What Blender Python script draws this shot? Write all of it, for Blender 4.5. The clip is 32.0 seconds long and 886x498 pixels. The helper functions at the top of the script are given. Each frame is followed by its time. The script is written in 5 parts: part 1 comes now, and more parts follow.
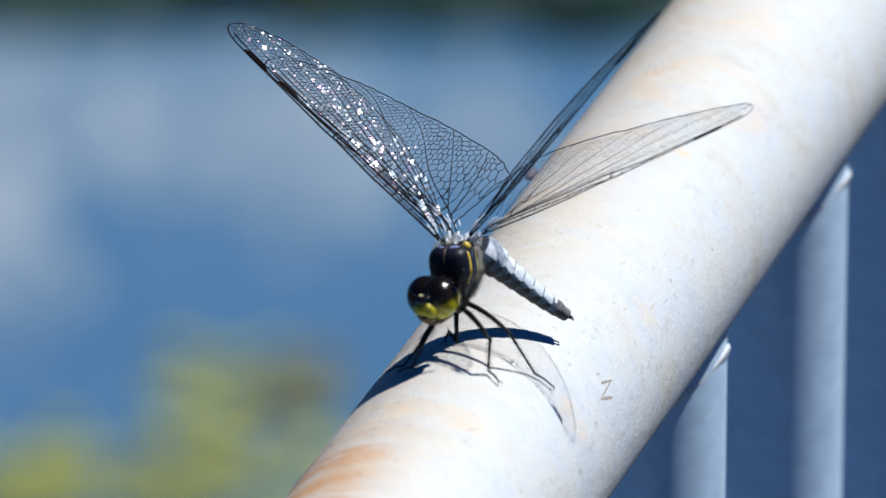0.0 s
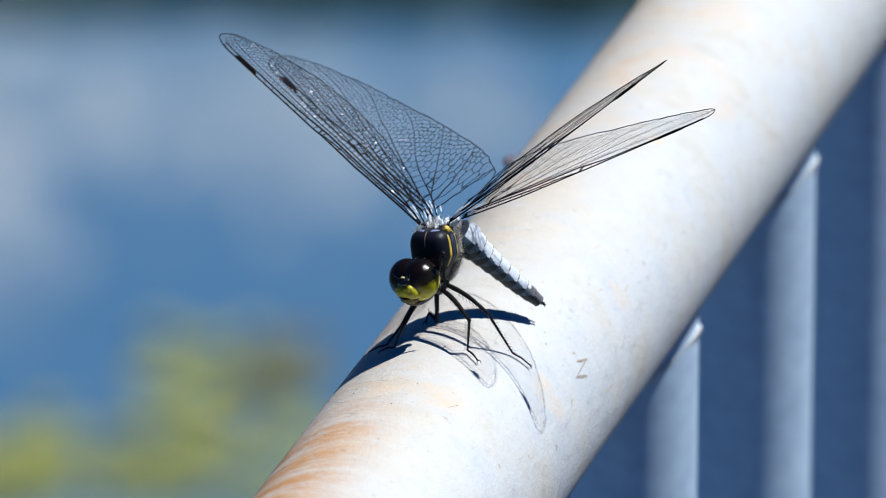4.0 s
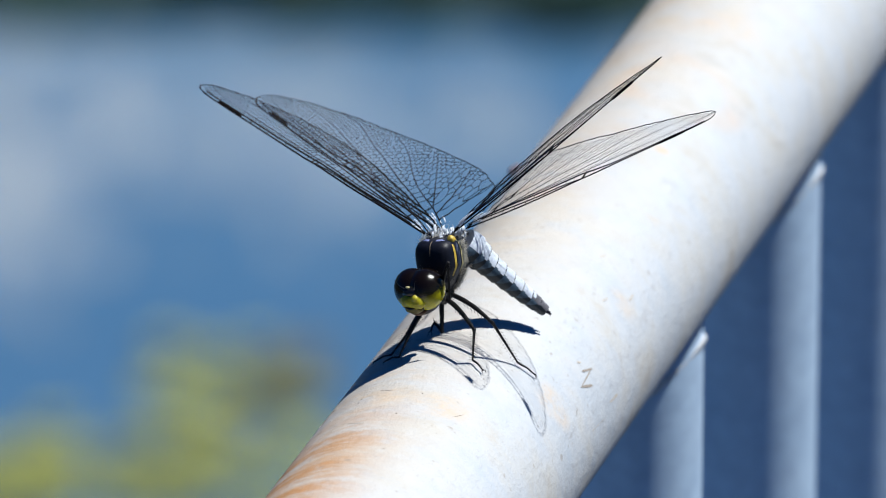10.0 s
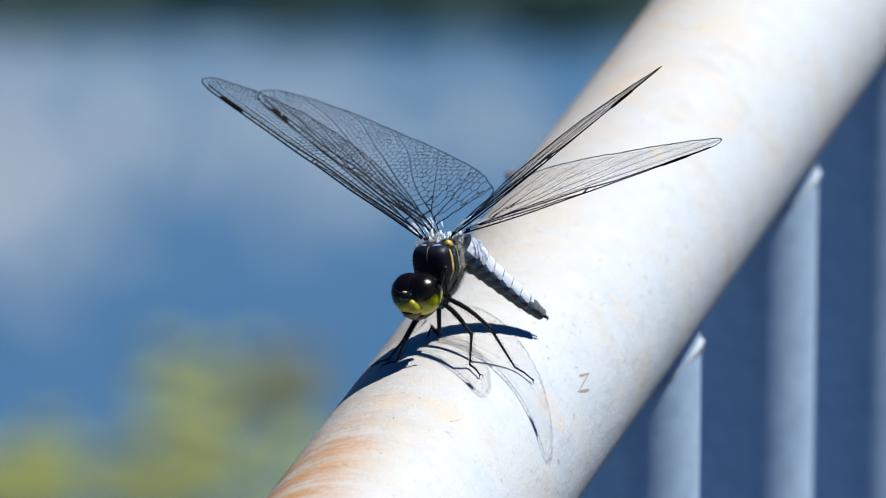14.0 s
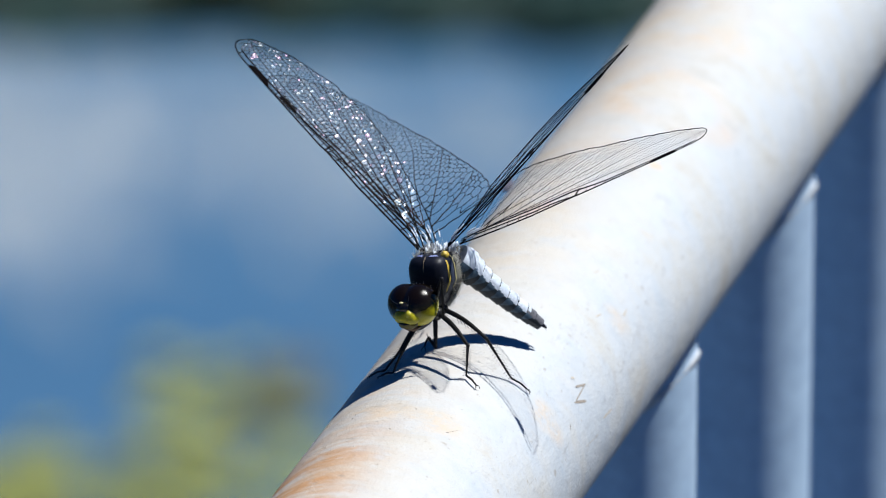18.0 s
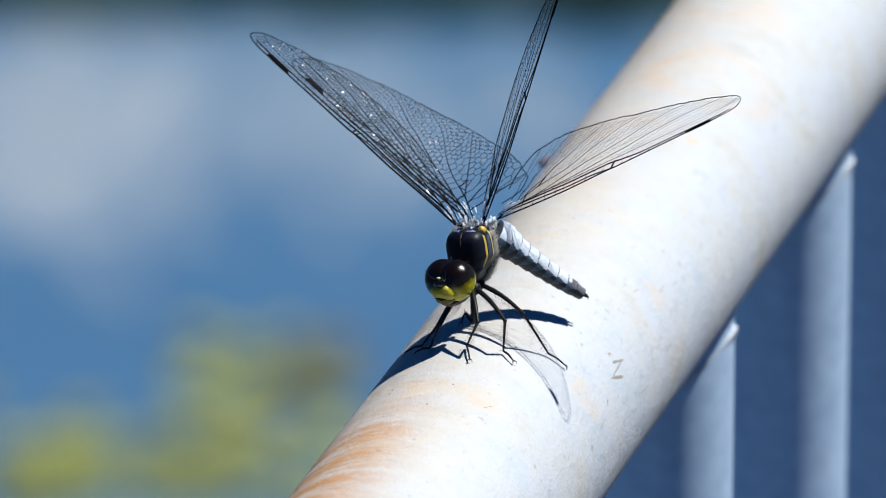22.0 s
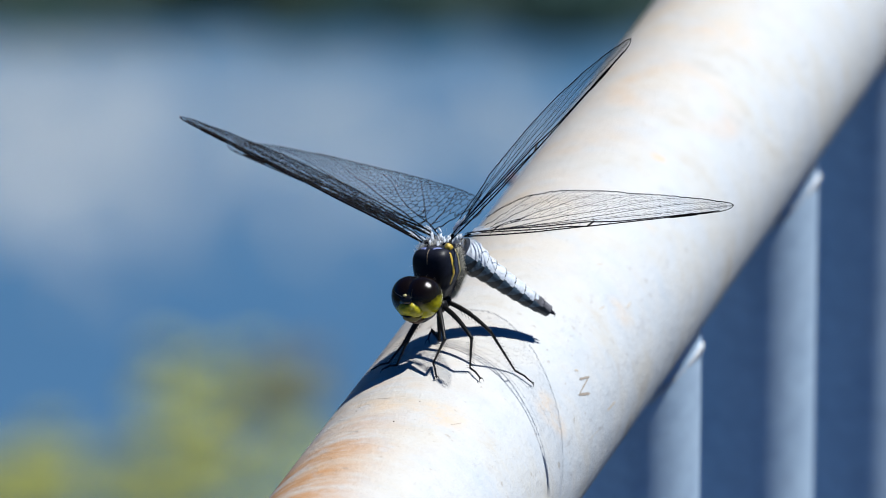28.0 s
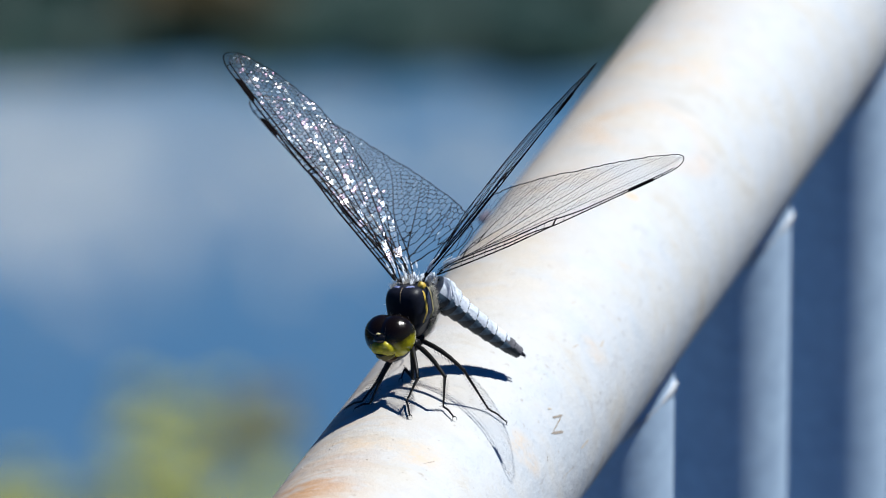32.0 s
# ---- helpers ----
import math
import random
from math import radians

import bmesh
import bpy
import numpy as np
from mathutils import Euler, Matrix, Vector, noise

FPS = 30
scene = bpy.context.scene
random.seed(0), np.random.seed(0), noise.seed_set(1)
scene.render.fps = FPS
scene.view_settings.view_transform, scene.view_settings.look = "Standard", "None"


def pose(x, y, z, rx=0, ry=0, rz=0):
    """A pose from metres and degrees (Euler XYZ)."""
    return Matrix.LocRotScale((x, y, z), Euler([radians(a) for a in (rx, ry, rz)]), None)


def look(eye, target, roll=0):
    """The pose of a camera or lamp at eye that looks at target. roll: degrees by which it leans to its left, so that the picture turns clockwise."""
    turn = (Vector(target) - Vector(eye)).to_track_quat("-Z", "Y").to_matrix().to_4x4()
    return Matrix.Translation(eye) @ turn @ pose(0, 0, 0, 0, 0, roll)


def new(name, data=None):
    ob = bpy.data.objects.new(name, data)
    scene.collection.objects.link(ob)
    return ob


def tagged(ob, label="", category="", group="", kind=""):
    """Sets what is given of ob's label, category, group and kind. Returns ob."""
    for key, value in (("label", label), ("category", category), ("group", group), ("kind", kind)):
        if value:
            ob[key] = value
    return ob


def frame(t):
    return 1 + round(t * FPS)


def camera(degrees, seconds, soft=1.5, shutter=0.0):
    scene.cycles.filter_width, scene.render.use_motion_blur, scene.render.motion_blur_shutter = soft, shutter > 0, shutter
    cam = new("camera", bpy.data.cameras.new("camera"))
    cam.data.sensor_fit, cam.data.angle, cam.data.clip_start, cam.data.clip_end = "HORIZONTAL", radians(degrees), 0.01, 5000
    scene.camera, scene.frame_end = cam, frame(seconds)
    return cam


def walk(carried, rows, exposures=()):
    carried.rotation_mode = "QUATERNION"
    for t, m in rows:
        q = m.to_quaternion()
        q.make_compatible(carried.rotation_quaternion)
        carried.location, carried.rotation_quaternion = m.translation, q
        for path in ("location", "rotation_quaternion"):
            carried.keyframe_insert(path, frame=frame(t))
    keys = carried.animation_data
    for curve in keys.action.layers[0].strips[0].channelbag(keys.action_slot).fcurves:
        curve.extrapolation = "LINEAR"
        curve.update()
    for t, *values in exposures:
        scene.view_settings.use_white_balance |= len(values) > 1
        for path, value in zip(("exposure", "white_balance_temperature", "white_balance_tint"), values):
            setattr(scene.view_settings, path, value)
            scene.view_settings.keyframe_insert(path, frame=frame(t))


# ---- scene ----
# A skimmer dragonfly on a painted handrail over a pond. The rail runs along y; its axis is at x = 0, z = RAIL_Z.
RAIL_R, RAIL_Z, WATER_Z = 0.0136, 1.10, -1.30
EYE = Vector((0.26058, -0.89814, RAIL_Z + 0.40365))
HEADING = radians(16.65)
cam = camera(5.5, 32.0, 0.5)
cam.data.dof.use_dof = True
cam.data.dof.focus_distance = 0.986
cam.data.dof.aperture_fstop = 39.0


def aim(push, yaw, down, roll):
    """A camera pose: metres ahead of the standing point, degrees to the left of the rail, degrees downwards, roll."""
    ahead = Vector((-math.sin(HEADING) * 0.9249, math.cos(HEADING) * 0.9249, -0.3803))
    eye = EYE + ahead * push
    return pose(eye.x, eye.y, eye.z, 90 - down, 0, yaw) @ pose(0, 0, 0, 0, 0, roll)


walk(cam, [
    (0, aim(0.0350, 16.668, 22.401, 0.071)),
    (0.1, aim(0.0180, 16.666, 22.449, 0.070)),
    (0.2, aim(0.0000, 16.660, 22.510, 0.070)),
    (0.3, aim(0.0000, 16.666, 22.524, 0.069)),
    (0.5, aim(0.0000, 16.682, 22.532, 0.066)),
    (1, aim(0.0000, 16.689, 22.504, 0.078)),
    (1.5, aim(0.0000, 16.661, 22.464, 0.092)),
    (2, aim(0.0000, 16.607, 22.449, 0.085)),
    (2.5, aim(0.0000, 16.606, 22.506, 0.073)),
    (4.5, aim(0.0000, 16.520, 22.500, 0.054)),
    (5, aim(0.0000, 16.520, 22.548, 0.034)),
    (5.5, aim(0.0000, 16.506, 22.510, 0.038)),
    (6, aim(0.0000, 16.460, 22.399, 0.054)),
    (6.5, aim(0.0000, 16.405, 22.346, 0.049)),
    (7, aim(0.0000, 16.408, 22.379, 0.047)),
    (7.5, aim(0.0000, 16.453, 22.413, 0.035)),
    (8, aim(0.0000, 16.498, 22.421, 0.055)),
    (8.5, aim(0.0000, 16.519, 22.389, 0.049)),
    (9, aim(0.0000, 16.516, 22.364, 0.043)),
    (9.5, aim(0.0000, 16.537, 22.387, 0.041)),
    (10, aim(0.0000, 16.572, 22.440, 0.032)),
    (10.5, aim(0.0000, 16.554, 22.440, 0.038)),
    (11, aim(0.0000, 16.515, 22.417, 0.041)),
    (11.5, aim(0.0000, 16.493, 22.396, 0.030)),
    (12, aim(0.0000, 16.502, 22.395, 0.016)),
    (12.5, aim(0.0000, 16.514, 22.423, 0.031)),
    (13, aim(0.0000, 16.547, 22.389, 0.039)),
    (13.5, aim(0.0000, 16.515, 22.338, 0.025)),
    (14, aim(0.0000, 16.553, 22.411, 0.015)),
    (14.5, aim(0.0000, 16.597, 22.476, 0.003)),
    (16.5, aim(0.0000, 16.557, 22.422, 0.001)),
    (17, aim(0.0000, 16.577, 22.419, 0.011)),
    (17.5, aim(0.0000, 16.562, 22.375, 0.013)),
    (18, aim(0.0000, 16.529, 22.343, 0.017)),
    (18.5, aim(0.0000, 16.565, 22.362, 0.016)),
    (19, aim(0.0000, 16.626, 22.388, 0.020)),
    (19.5, aim(0.0000, 16.687, 22.422, 0.007)),
    (20, aim(0.0000, 16.723, 22.427, 0.002)),
    (20.5, aim(0.0000, 16.713, 22.429, 0.008)),
    (21, aim(0.0000, 16.751, 22.491, -0.006)),
    (21.5, aim(0.0000, 16.812, 22.566, -0.013)),
    (22, aim(0.0000, 16.779, 22.497, -0.012)),
    (22.5, aim(0.0000, 16.696, 22.383, -0.011)),
    (23, aim(0.0000, 16.650, 22.350, 0.000)),
    (23.5, aim(0.0000, 16.654, 22.392, -0.009)),
    (24, aim(0.0000, 16.669, 22.432, -0.006)),
    (24.5, aim(0.0000, 16.684, 22.383, 0.015)),
    (25, aim(0.0000, 16.644, 22.277, 0.021)),
    (25.5, aim(0.0000, 16.634, 22.289, 0.004)),
    (27.5, aim(0.0000, 16.560, 22.319, -0.004)),
    (28, aim(0.0000, 16.554, 22.390, 0.002)),
    (28.5, aim(0.0000, 16.531, 22.423, 0.003)),
    (29, aim(0.0000, 16.537, 22.324, 0.021)),
    (29.5, aim(0.0000, 16.521, 22.109, 0.034)),
    (30, aim(0.0000, 16.377, 22.056, 0.034)),
    (30.5, aim(0.0000, 16.349, 22.150, 0.032)),
    (31, aim(0.0000, 16.379, 22.215, 0.033)),
    (31.5, aim(0.0000, 16.373, 22.183, 0.031)),
    (32, aim(0.0000, 16.374, 22.151, 0.033)),
], [(0, 0.47, 6380, 6), (32, 0.47, 6380, 6)])

# ---- light ----
SUN_AZ, SUN_EL = radians(62.5), radians(62.6)
world = bpy.data.worlds.new("world")
scene.world = world
world.use_nodes = True
sky = world.node_tree.nodes.new("ShaderNodeTexSky")
sky.sky_type, sky.sun_disc = "NISHITA", False
sky.sun_elevation, sky.sun_rotation = SUN_EL, SUN_AZ
sky.air_density, sky.dust_density, sky.ozone_density = 1.0, 0.0, 6.0
clear_blue = world.node_tree.nodes.new("ShaderNodeMix")
clear_blue.data_type, clear_blue.blend_type = "RGBA", "MULTIPLY"
clear_blue.inputs[0].default_value, clear_blue.inputs[7].default_value = 1.0, (0.06, 0.68, 1.6, 1)
world.node_tree.links.new(sky.outputs[0], clear_blue.inputs[6])
world.node_tree.links.new(clear_blue.outputs[2], world.node_tree.nodes["Background"].inputs[0])
world.node_tree.nodes["Background"].inputs[1].default_value = 0.0165
sun_data = bpy.data.lights.new("sun", "SUN")
sun_data.energy, sun_data.angle, sun_data.color = 4.3, radians(0.65), (1.0, 0.98, 0.95)
sun = new("sun", sun_data)
sun_dir = Vector((math.cos(SUN_EL) * math.sin(SUN_AZ), math.cos(SUN_EL) * math.cos(SUN_AZ), math.sin(SUN_EL)))
sun.matrix_world = look(sun_dir * 60, (0, 0, 0))


# ---- materials ----
def material(name):
    m = bpy.data.materials.new(name)
    m.use_nodes = True
    return m, m.node_tree.nodes, m.node_tree.links, m.node_tree.nodes["Principled BSDF"]


def noise_node(nodes, links, coord, scale, detail=4, rough=0.6):
    n = nodes.new("ShaderNodeTexNoise")
    n.inputs["Scale"].default_value, n.inputs["Detail"].default_value, n.inputs["Roughness"].default_value = scale, detail, rough
    links.new(coord, n.inputs["Vector"])
    return n


def ramp(nodes, links, fac, stops):
    r = nodes.new("ShaderNodeValToRGB")
    while len(r.color_ramp.elements) < len(stops):
        r.color_ramp.elements.new(0.5)
    for e, (p, c) in zip(r.color_ramp.elements, stops):
        e.position, e.color = p, (*c, 1)
    links.new(fac, r.inputs[0])
    return r


def mix(nodes, links, fac, a, b, blend="MIX"):
    m = nodes.new("ShaderNodeMix")
    m.data_type, m.blend_type = "RGBA", blend
    for sock, v in ((m.inputs[0], fac), (m.inputs[6], a), (m.inputs[7], b)):
        if isinstance(v, (int, float)):
            sock.default_value = v
        elif isinstance(v, tuple):
            sock.default_value = (*v, 1)
        else:
            links.new(v, sock)
    return m.outputs[2]


def plain(name, a, b, scale, rough=0.5, bump=0.0, fine=4.0, spec=0.5, metal=0.0, coat=0.0, where="Object"):
    """A surface that wavers between two colours at one scale, with finer grain and relief."""
    m, nodes, links, p = material(name)
    tc = nodes.new("ShaderNodeTexCoord").outputs[where]
    big = noise_node(nodes, links, tc, scale)
    small = noise_node(nodes, links, tc, scale * fine, 6)
    col = ramp(nodes, links, big.outputs[0], [(0.3, a), (0.7, b)]).outputs[0]
    col = mix(nodes, links, 0.25, col, ramp(nodes, links, small.outputs[0], [(0.35, tuple(c * 0.6 for c in a)), (0.7, tuple(min(1, c * 1.25) for c in b))]).outputs[0])
    links.new(col, p.inputs["Base Color"])
    p.inputs["Roughness"].default_value, p.inputs["Metallic"].default_value = rough, metal
    p.inputs["Specular IOR Level"].default_value, p.inputs["Coat Weight"].default_value = spec, coat
    if bump:
        b_ = nodes.new("ShaderNodeBump")
        b_.inputs["Strength"].default_value, b_.inputs["Distance"].default_value = bump, 0.1 / scale
        links.new(small.outputs[0], b_.inputs["Height"])
        links.new(b_.outputs[0], p.inputs["Normal"])
    return m


def rail_paint():
    """Old white paint: chalky, stained ochre and rust near one end, with grey scuffs on the flank."""
    m, nodes, links, p = material("rail_paint")
    tc = nodes.new("ShaderNodeTexCoord").outputs["Object"]
    stretch = nodes.new("ShaderNodeMapping")
    stretch.inputs["Scale"].default_value = (1.0, 1.5, 1.0)
    links.new(tc, stretch.inputs[0])
    cloud = noise_node(nodes, links, stretch.outputs[0], 90, 8, 0.66)
    fine = noise_node(nodes, links, tc, 420, 6, 0.7)
    grit = noise_node(nodes, links, tc, 2600, 5, 0.75)
    col = ramp(nodes, links, cloud.outputs[0], [(0.27, (0.50, 0.45, 0.39)), (0.42, (0.555, 0.560, 0.56)), (0.54, (0.555, 0.585, 0.63)), (0.70, (0.490, 0.545, 0.62))]).outputs[0]
    # ochre stain on the upper flank towards the water
    sep = nodes.new("ShaderNodeSeparateXYZ")
    links.new(tc, sep.inputs[0])
    def band(sock, lo, hi):
        r = nodes.new("ShaderNodeMapRange")
        r.interpolation_type = "SMOOTHSTEP"
        links.new(sock, r.inputs[0])
        r.inputs[1].default_value, r.inputs[2].default_value = lo, hi
        return r.outputs[0]
    def times(a, b):
        x = nodes.new("ShaderNodeMath")
        x.operation = "MULTIPLY"
        for s, v in ((x.inputs[0], a), (x.inputs[1], b)):
            if isinstance(v, (int, float)):
                s.default_value = v
            else:
                links.new(v, s)
        return x.outputs[0]
    blot = ramp(nodes, links, cloud.outputs[0], [(0.36, (0, 0, 0)), (0.62, (1, 1, 1))]).outputs[0]
    flank = band(sep.outputs[0], 0.010, -0.007)
    ochre = times(flank, blot)
    col = mix(nodes, links, times(ochre, 0.9), col, (0.60, 0.48, 0.35))
    cream = ramp(nodes, links, noise_node(nodes, links, stretch.outputs[0], 48, 5, 0.6).outputs[0], [(0.46, (0, 0, 0)), (0.62, (1, 1, 1))]).outputs[0]
    col = mix(nodes, links, times(times(cream, 0.6), band(sep.outputs[0], 0.013, -0.002)), col, (0.59, 0.545, 0.48))
    smudge = ramp(nodes, links, noise_node(nodes, links, stretch.outputs[0], 170, 6, 0.7).outputs[0], [(0.50, (0, 0, 0)), (0.64, (1, 1, 1))]).outputs[0]
    col = mix(nodes, links, times(smudge, 0.5), col, (0.51, 0.55, 0.60))
    near = times(times(band(sep.outputs[1], -0.030, -0.048), band(sep.outputs[0], 0.004, -0.006)), 1.0)
    rusty = nodes.new("ShaderNodeMapping")
    rusty.inputs["Rotation"].default_value, rusty.inputs["Scale"].default_value = (0, 0, 0.5), (0.6, 2.6, 0.6)
    links.new(tc, rusty.inputs[0])
    rust = ramp(nodes, links, noise_node(nodes, links, rusty.outputs[0], 120, 8, 0.72).outputs[0], [(0.36, (0.05, 0.05, 0.05)), (0.58, (1, 1, 1))]).outputs[0]
    col = mix(nodes, links, times(near, times(rust, 0.95)), col, (0.52, 0.26, 0.10))
    def spot(x, y, z, r0, r1):
        d = nodes.new("ShaderNodeVectorMath")
        d.operation = "DISTANCE"
        links.new(tc, d.inputs[0])
        d.inputs[1].default_value = (x, y, z)
        return band(d.outputs["Value"], r0, r1)
    ring = times(times(spot(0.0031, 0.0640, 0.0132, 0.0095, 0.0075), spot(0.0031, 0.0640, 0.0132, 0.0045, 0.0070)), blot)
    col = mix(nodes, links, times(ring, 0.45), col, (0.66, 0.46, 0.30))
    for sx, sy, sz, sr, sk in ((0.0056, 0.0457, 0.0124, 0.0016, 0.6), (0.0108, -0.0190, 0.0083, 0.0026, 0.35), (0.0090, 0.0300, 0.0102, 0.0014, 0.3), (-0.002, -0.0335, 0.0134, 0.0040, 0.35), (0.0107, -0.0173, 0.0084, 0.0024, 0.4), (0.0121, -0.0178, 0.0062, 0.0022, 0.4), (0.0111, 0.0107, 0.0078, 0.0030, 0.3), (0.0035, -0.0340, 0.0131, 0.0045, 0.35), (-0.0028, 0.0607, 0.0133, 0.0030, 0.3), (0.0032, 0.0837, 0.0132, 0.006, 0.3)):
        col = mix(nodes, links, times(times(spot(sx, sy, sz, sr, sr * 0.2), sk), ramp(nodes, links, fine.outputs[0], [(0.35, (0, 0, 0)), (0.6, (1, 1, 1))]).outputs[0]), col, (0.72, 0.48, 0.24))
    hoop = nodes.new("ShaderNodeMapping")
    hoop.inputs["Scale"].default_value = (0.5, 7.0, 0.5)
    links.new(tc, hoop.inputs[0])
    lines = ramp(nodes, links, noise_node(nodes, links, hoop.outputs[0], 210, 9, 0.8).outputs[0], [(0.50, (0, 0, 0)), (0.62, (1, 1, 1))]).outputs[0]
    col = mix(nodes, links, times(lines, times(band(sep.outputs[0], 0.005, -0.006), 0.35)), col, (0.50, 0.38, 0.27))
    scuff = ramp(nodes, links, noise_node(nodes, links, tc, 260, 6, 0.75).outputs[0], [(0.58, (0, 0, 0)), (0.70, (1, 1, 1))]).outputs[0]
    col = mix(nodes, links, times(scuff, times(band(sep.outputs[0], 0.002, 0.010), 0.5)), col, (0.40, 0.40, 0.42))
    col = mix(nodes, links, times(ramp(nodes, links, grit.outputs[0], [(0.57, (0, 0, 0)), (0.70, (1, 1, 1))]).outputs[0], 0.30), col, (0.42, 0.36, 0.30))
    pits = ramp(nodes, links, noise_node(nodes, links, tc, 750, 3, 0.6).outputs[0], [(0.66, (0, 0, 0)), (0.73, (1, 1, 1))]).outputs[0]
    col = mix(nodes, links, times(pits, 0.5), col, (0.30, 0.25, 0.21))
    streak = nodes.new("ShaderNodeMapping")
    streak.inputs["Scale"].default_value, streak.inputs["Rotation"].default_value = (2.2, 0.7, 2.2), (0, 0, 0.35)
    links.new(tc, streak.inputs[0])
    worn = ramp(nodes, links, noise_node(nodes, links, streak.outputs[0], 380, 7, 0.8).outputs[0], [(0.57, (0, 0, 0)), (0.68, (1, 1, 1))]).outputs[0]
    col = mix(nodes, links, times(worn, times(band(sep.outputs[0], 0.004, 0.0115), 0.55)), col, (0.30, 0.30, 0.32))
    chalk = ramp(nodes, links, noise_node(nodes, links, tc, 330, 5, 0.7).outputs[0], [(0.54, (0, 0, 0)), (0.66, (1, 1, 1))]).outputs[0]
    col = mix(nodes, links, times(chalk, 0.35), col, (0.60, 0.612, 0.63))
    links.new(col, p.inputs["Base Color"])
    links.new(ramp(nodes, links, fine.outputs[0], [(0.3, (0.38,) * 3), (0.7, (0.62,) * 3)]).outputs[0], p.inputs["Roughness"])
    p.inputs["Specular IOR Level"].default_value = 0.3
    b1 = nodes.new("ShaderNodeBump")
    b1.inputs["Strength"].default_value, b1.inputs["Distance"].default_value = 0.5, 0.0004
    links.new(fine.outputs[0], b1.inputs["Height"])
    b2 = nodes.new("ShaderNodeBump")
    b2.inputs["Strength"].default_value, b2.inputs["Distance"].default_value = 0.5, 0.00012
    links.new(grit.outputs[0], b2.inputs["Height"])
    links.new(b1.outputs[0], b2.inputs["Normal"])
    links.new(b2.outputs[0], p.inputs["Normal"])
    return m


def wing_membrane():
    """Clear film with a faint smoky tint and a sharp gloss."""
    m, nodes, links, p = material("wing_membrane")
    out = nodes["Material Output"]
    p.inputs["Base Color"].default_value = (0.62, 0.66, 0.72, 1)
    p.inputs["Roughness"].default_value = 0.16
    p.inputs["IOR"].default_value = 1.56
    tc = nodes.new("ShaderNodeTexCoord").outputs["Object"]
    n = noise_node(nodes, links, tc, 3200, 2, 0.5)
    b = nodes.new("ShaderNodeBump")
    b.inputs["Strength"].default_value, b.inputs["Distance"].default_value = 0.3, 0.0001
    links.new(n.outputs[0], b.inputs["Height"])
    links.new(b.outputs[0], p.inputs["Normal"])
    clear = nodes.new("ShaderNodeBsdfTransparent")
    clear.inputs[0].default_value = (0.985, 0.985, 0.985, 1)
    gloss = nodes.new("ShaderNodeBsdfGlossy")
    gloss.inputs["Roughness"].default_value = 0.20
    geo = nodes.new("ShaderNodeNewGeometry")
    links.new(ramp(nodes, links, geo.outputs["Random Per Island"], [(0.0, (1.0, 0.55, 0.85)), (0.4, (1, 0.92, 1)), (0.7, (0.95, 1, 1)), (1.0, (0.62, 0.75, 1.0))]).outputs[0], gloss.inputs["Color"])
    links.new(b.outputs[0], gloss.inputs["Normal"])
    fres = nodes.new("ShaderNodeLayerWeight")
    fres.inputs[0].default_value = 0.5
    sheen = nodes.new("ShaderNodeMapRange")
    sheen.inputs[1].default_value, sheen.inputs[2].default_value = 0.0, 1.0
    sheen.inputs[3].default_value, sheen.inputs[4].default_value = 0.015, 0.07
    links.new(fres.outputs["Facing"], sheen.inputs[0])
    film = nodes.new("ShaderNodeMixShader")
    film.inputs[0].default_value = 0.012
    links.new(clear.outputs[0], film.inputs[1])
    links.new(p.outputs[0], film.inputs[2])
    top = nodes.new("ShaderNodeMixShader")
    links.new(sheen.outputs[0], top.inputs[0])
    links.new(film.outputs[0], top.inputs[1])
    links.new(gloss.outputs[0], top.inputs[2])
    links.new(top.outputs[0], out.inputs[0])
    return m


def eye_material():
    """Compound eye: dark brown above, olive and yellow-green below, glossy, finely grained."""
    m, nodes, links, p = material("compound_eye")
    tc = nodes.new("ShaderNodeTexCoord").outputs["Generated"]
    sep = nodes.new("ShaderNodeSeparateXYZ")
    links.new(tc, sep.inputs[0])
    n = noise_node(nodes, links, tc, 5, 3)
    add = nodes.new("ShaderNodeMath")
    add.operation = "MULTIPLY_ADD"
    add.inputs[1].default_value = 0.25
    slant = nodes.new("ShaderNodeMath")
    slant.operation = "MULTIPLY_ADD"
    slant.inputs[1].default_value = -0.42
    links.new(sep.outputs[0], slant.inputs[0])
    links.new(sep.outputs[2], slant.inputs[2])
    lift_ = nodes.new("ShaderNodeMath")
    lift_.inputs[1].default_value = 0.25
    links.new(slant.outputs[0], lift_.inputs[0])
    links.new(n.outputs[0], add.inputs[0])
    links.new(lift_.outputs[0], add.inputs[2])
    col = ramp(nodes, links, add.outputs[0], [(0.26, (0.50, 0.46, 0.008)), (0.49, (0.28, 0.26, 0.006)), (0.65, (0.014, 0.011, 0.003)), (0.9, (0.005, 0.003, 0.002))])
    links.new(col.outputs[0], p.inputs["Base Color"])
    p.inputs["Roughness"].default_value = 0.19
    p.inputs["Specular IOR Level"].default_value = 0.4
    fine = noise_node(nodes, links, tc, 160, 2)
    b = nodes.new("ShaderNodeBump")
    b.inputs["Strength"].default_value, b.inputs["Distance"].default_value = 0.12, 0.0001
    links.new(fine.outputs[0], b.inputs["Height"])
    links.new(b.outputs[0], p.inputs["Normal"])
    return m


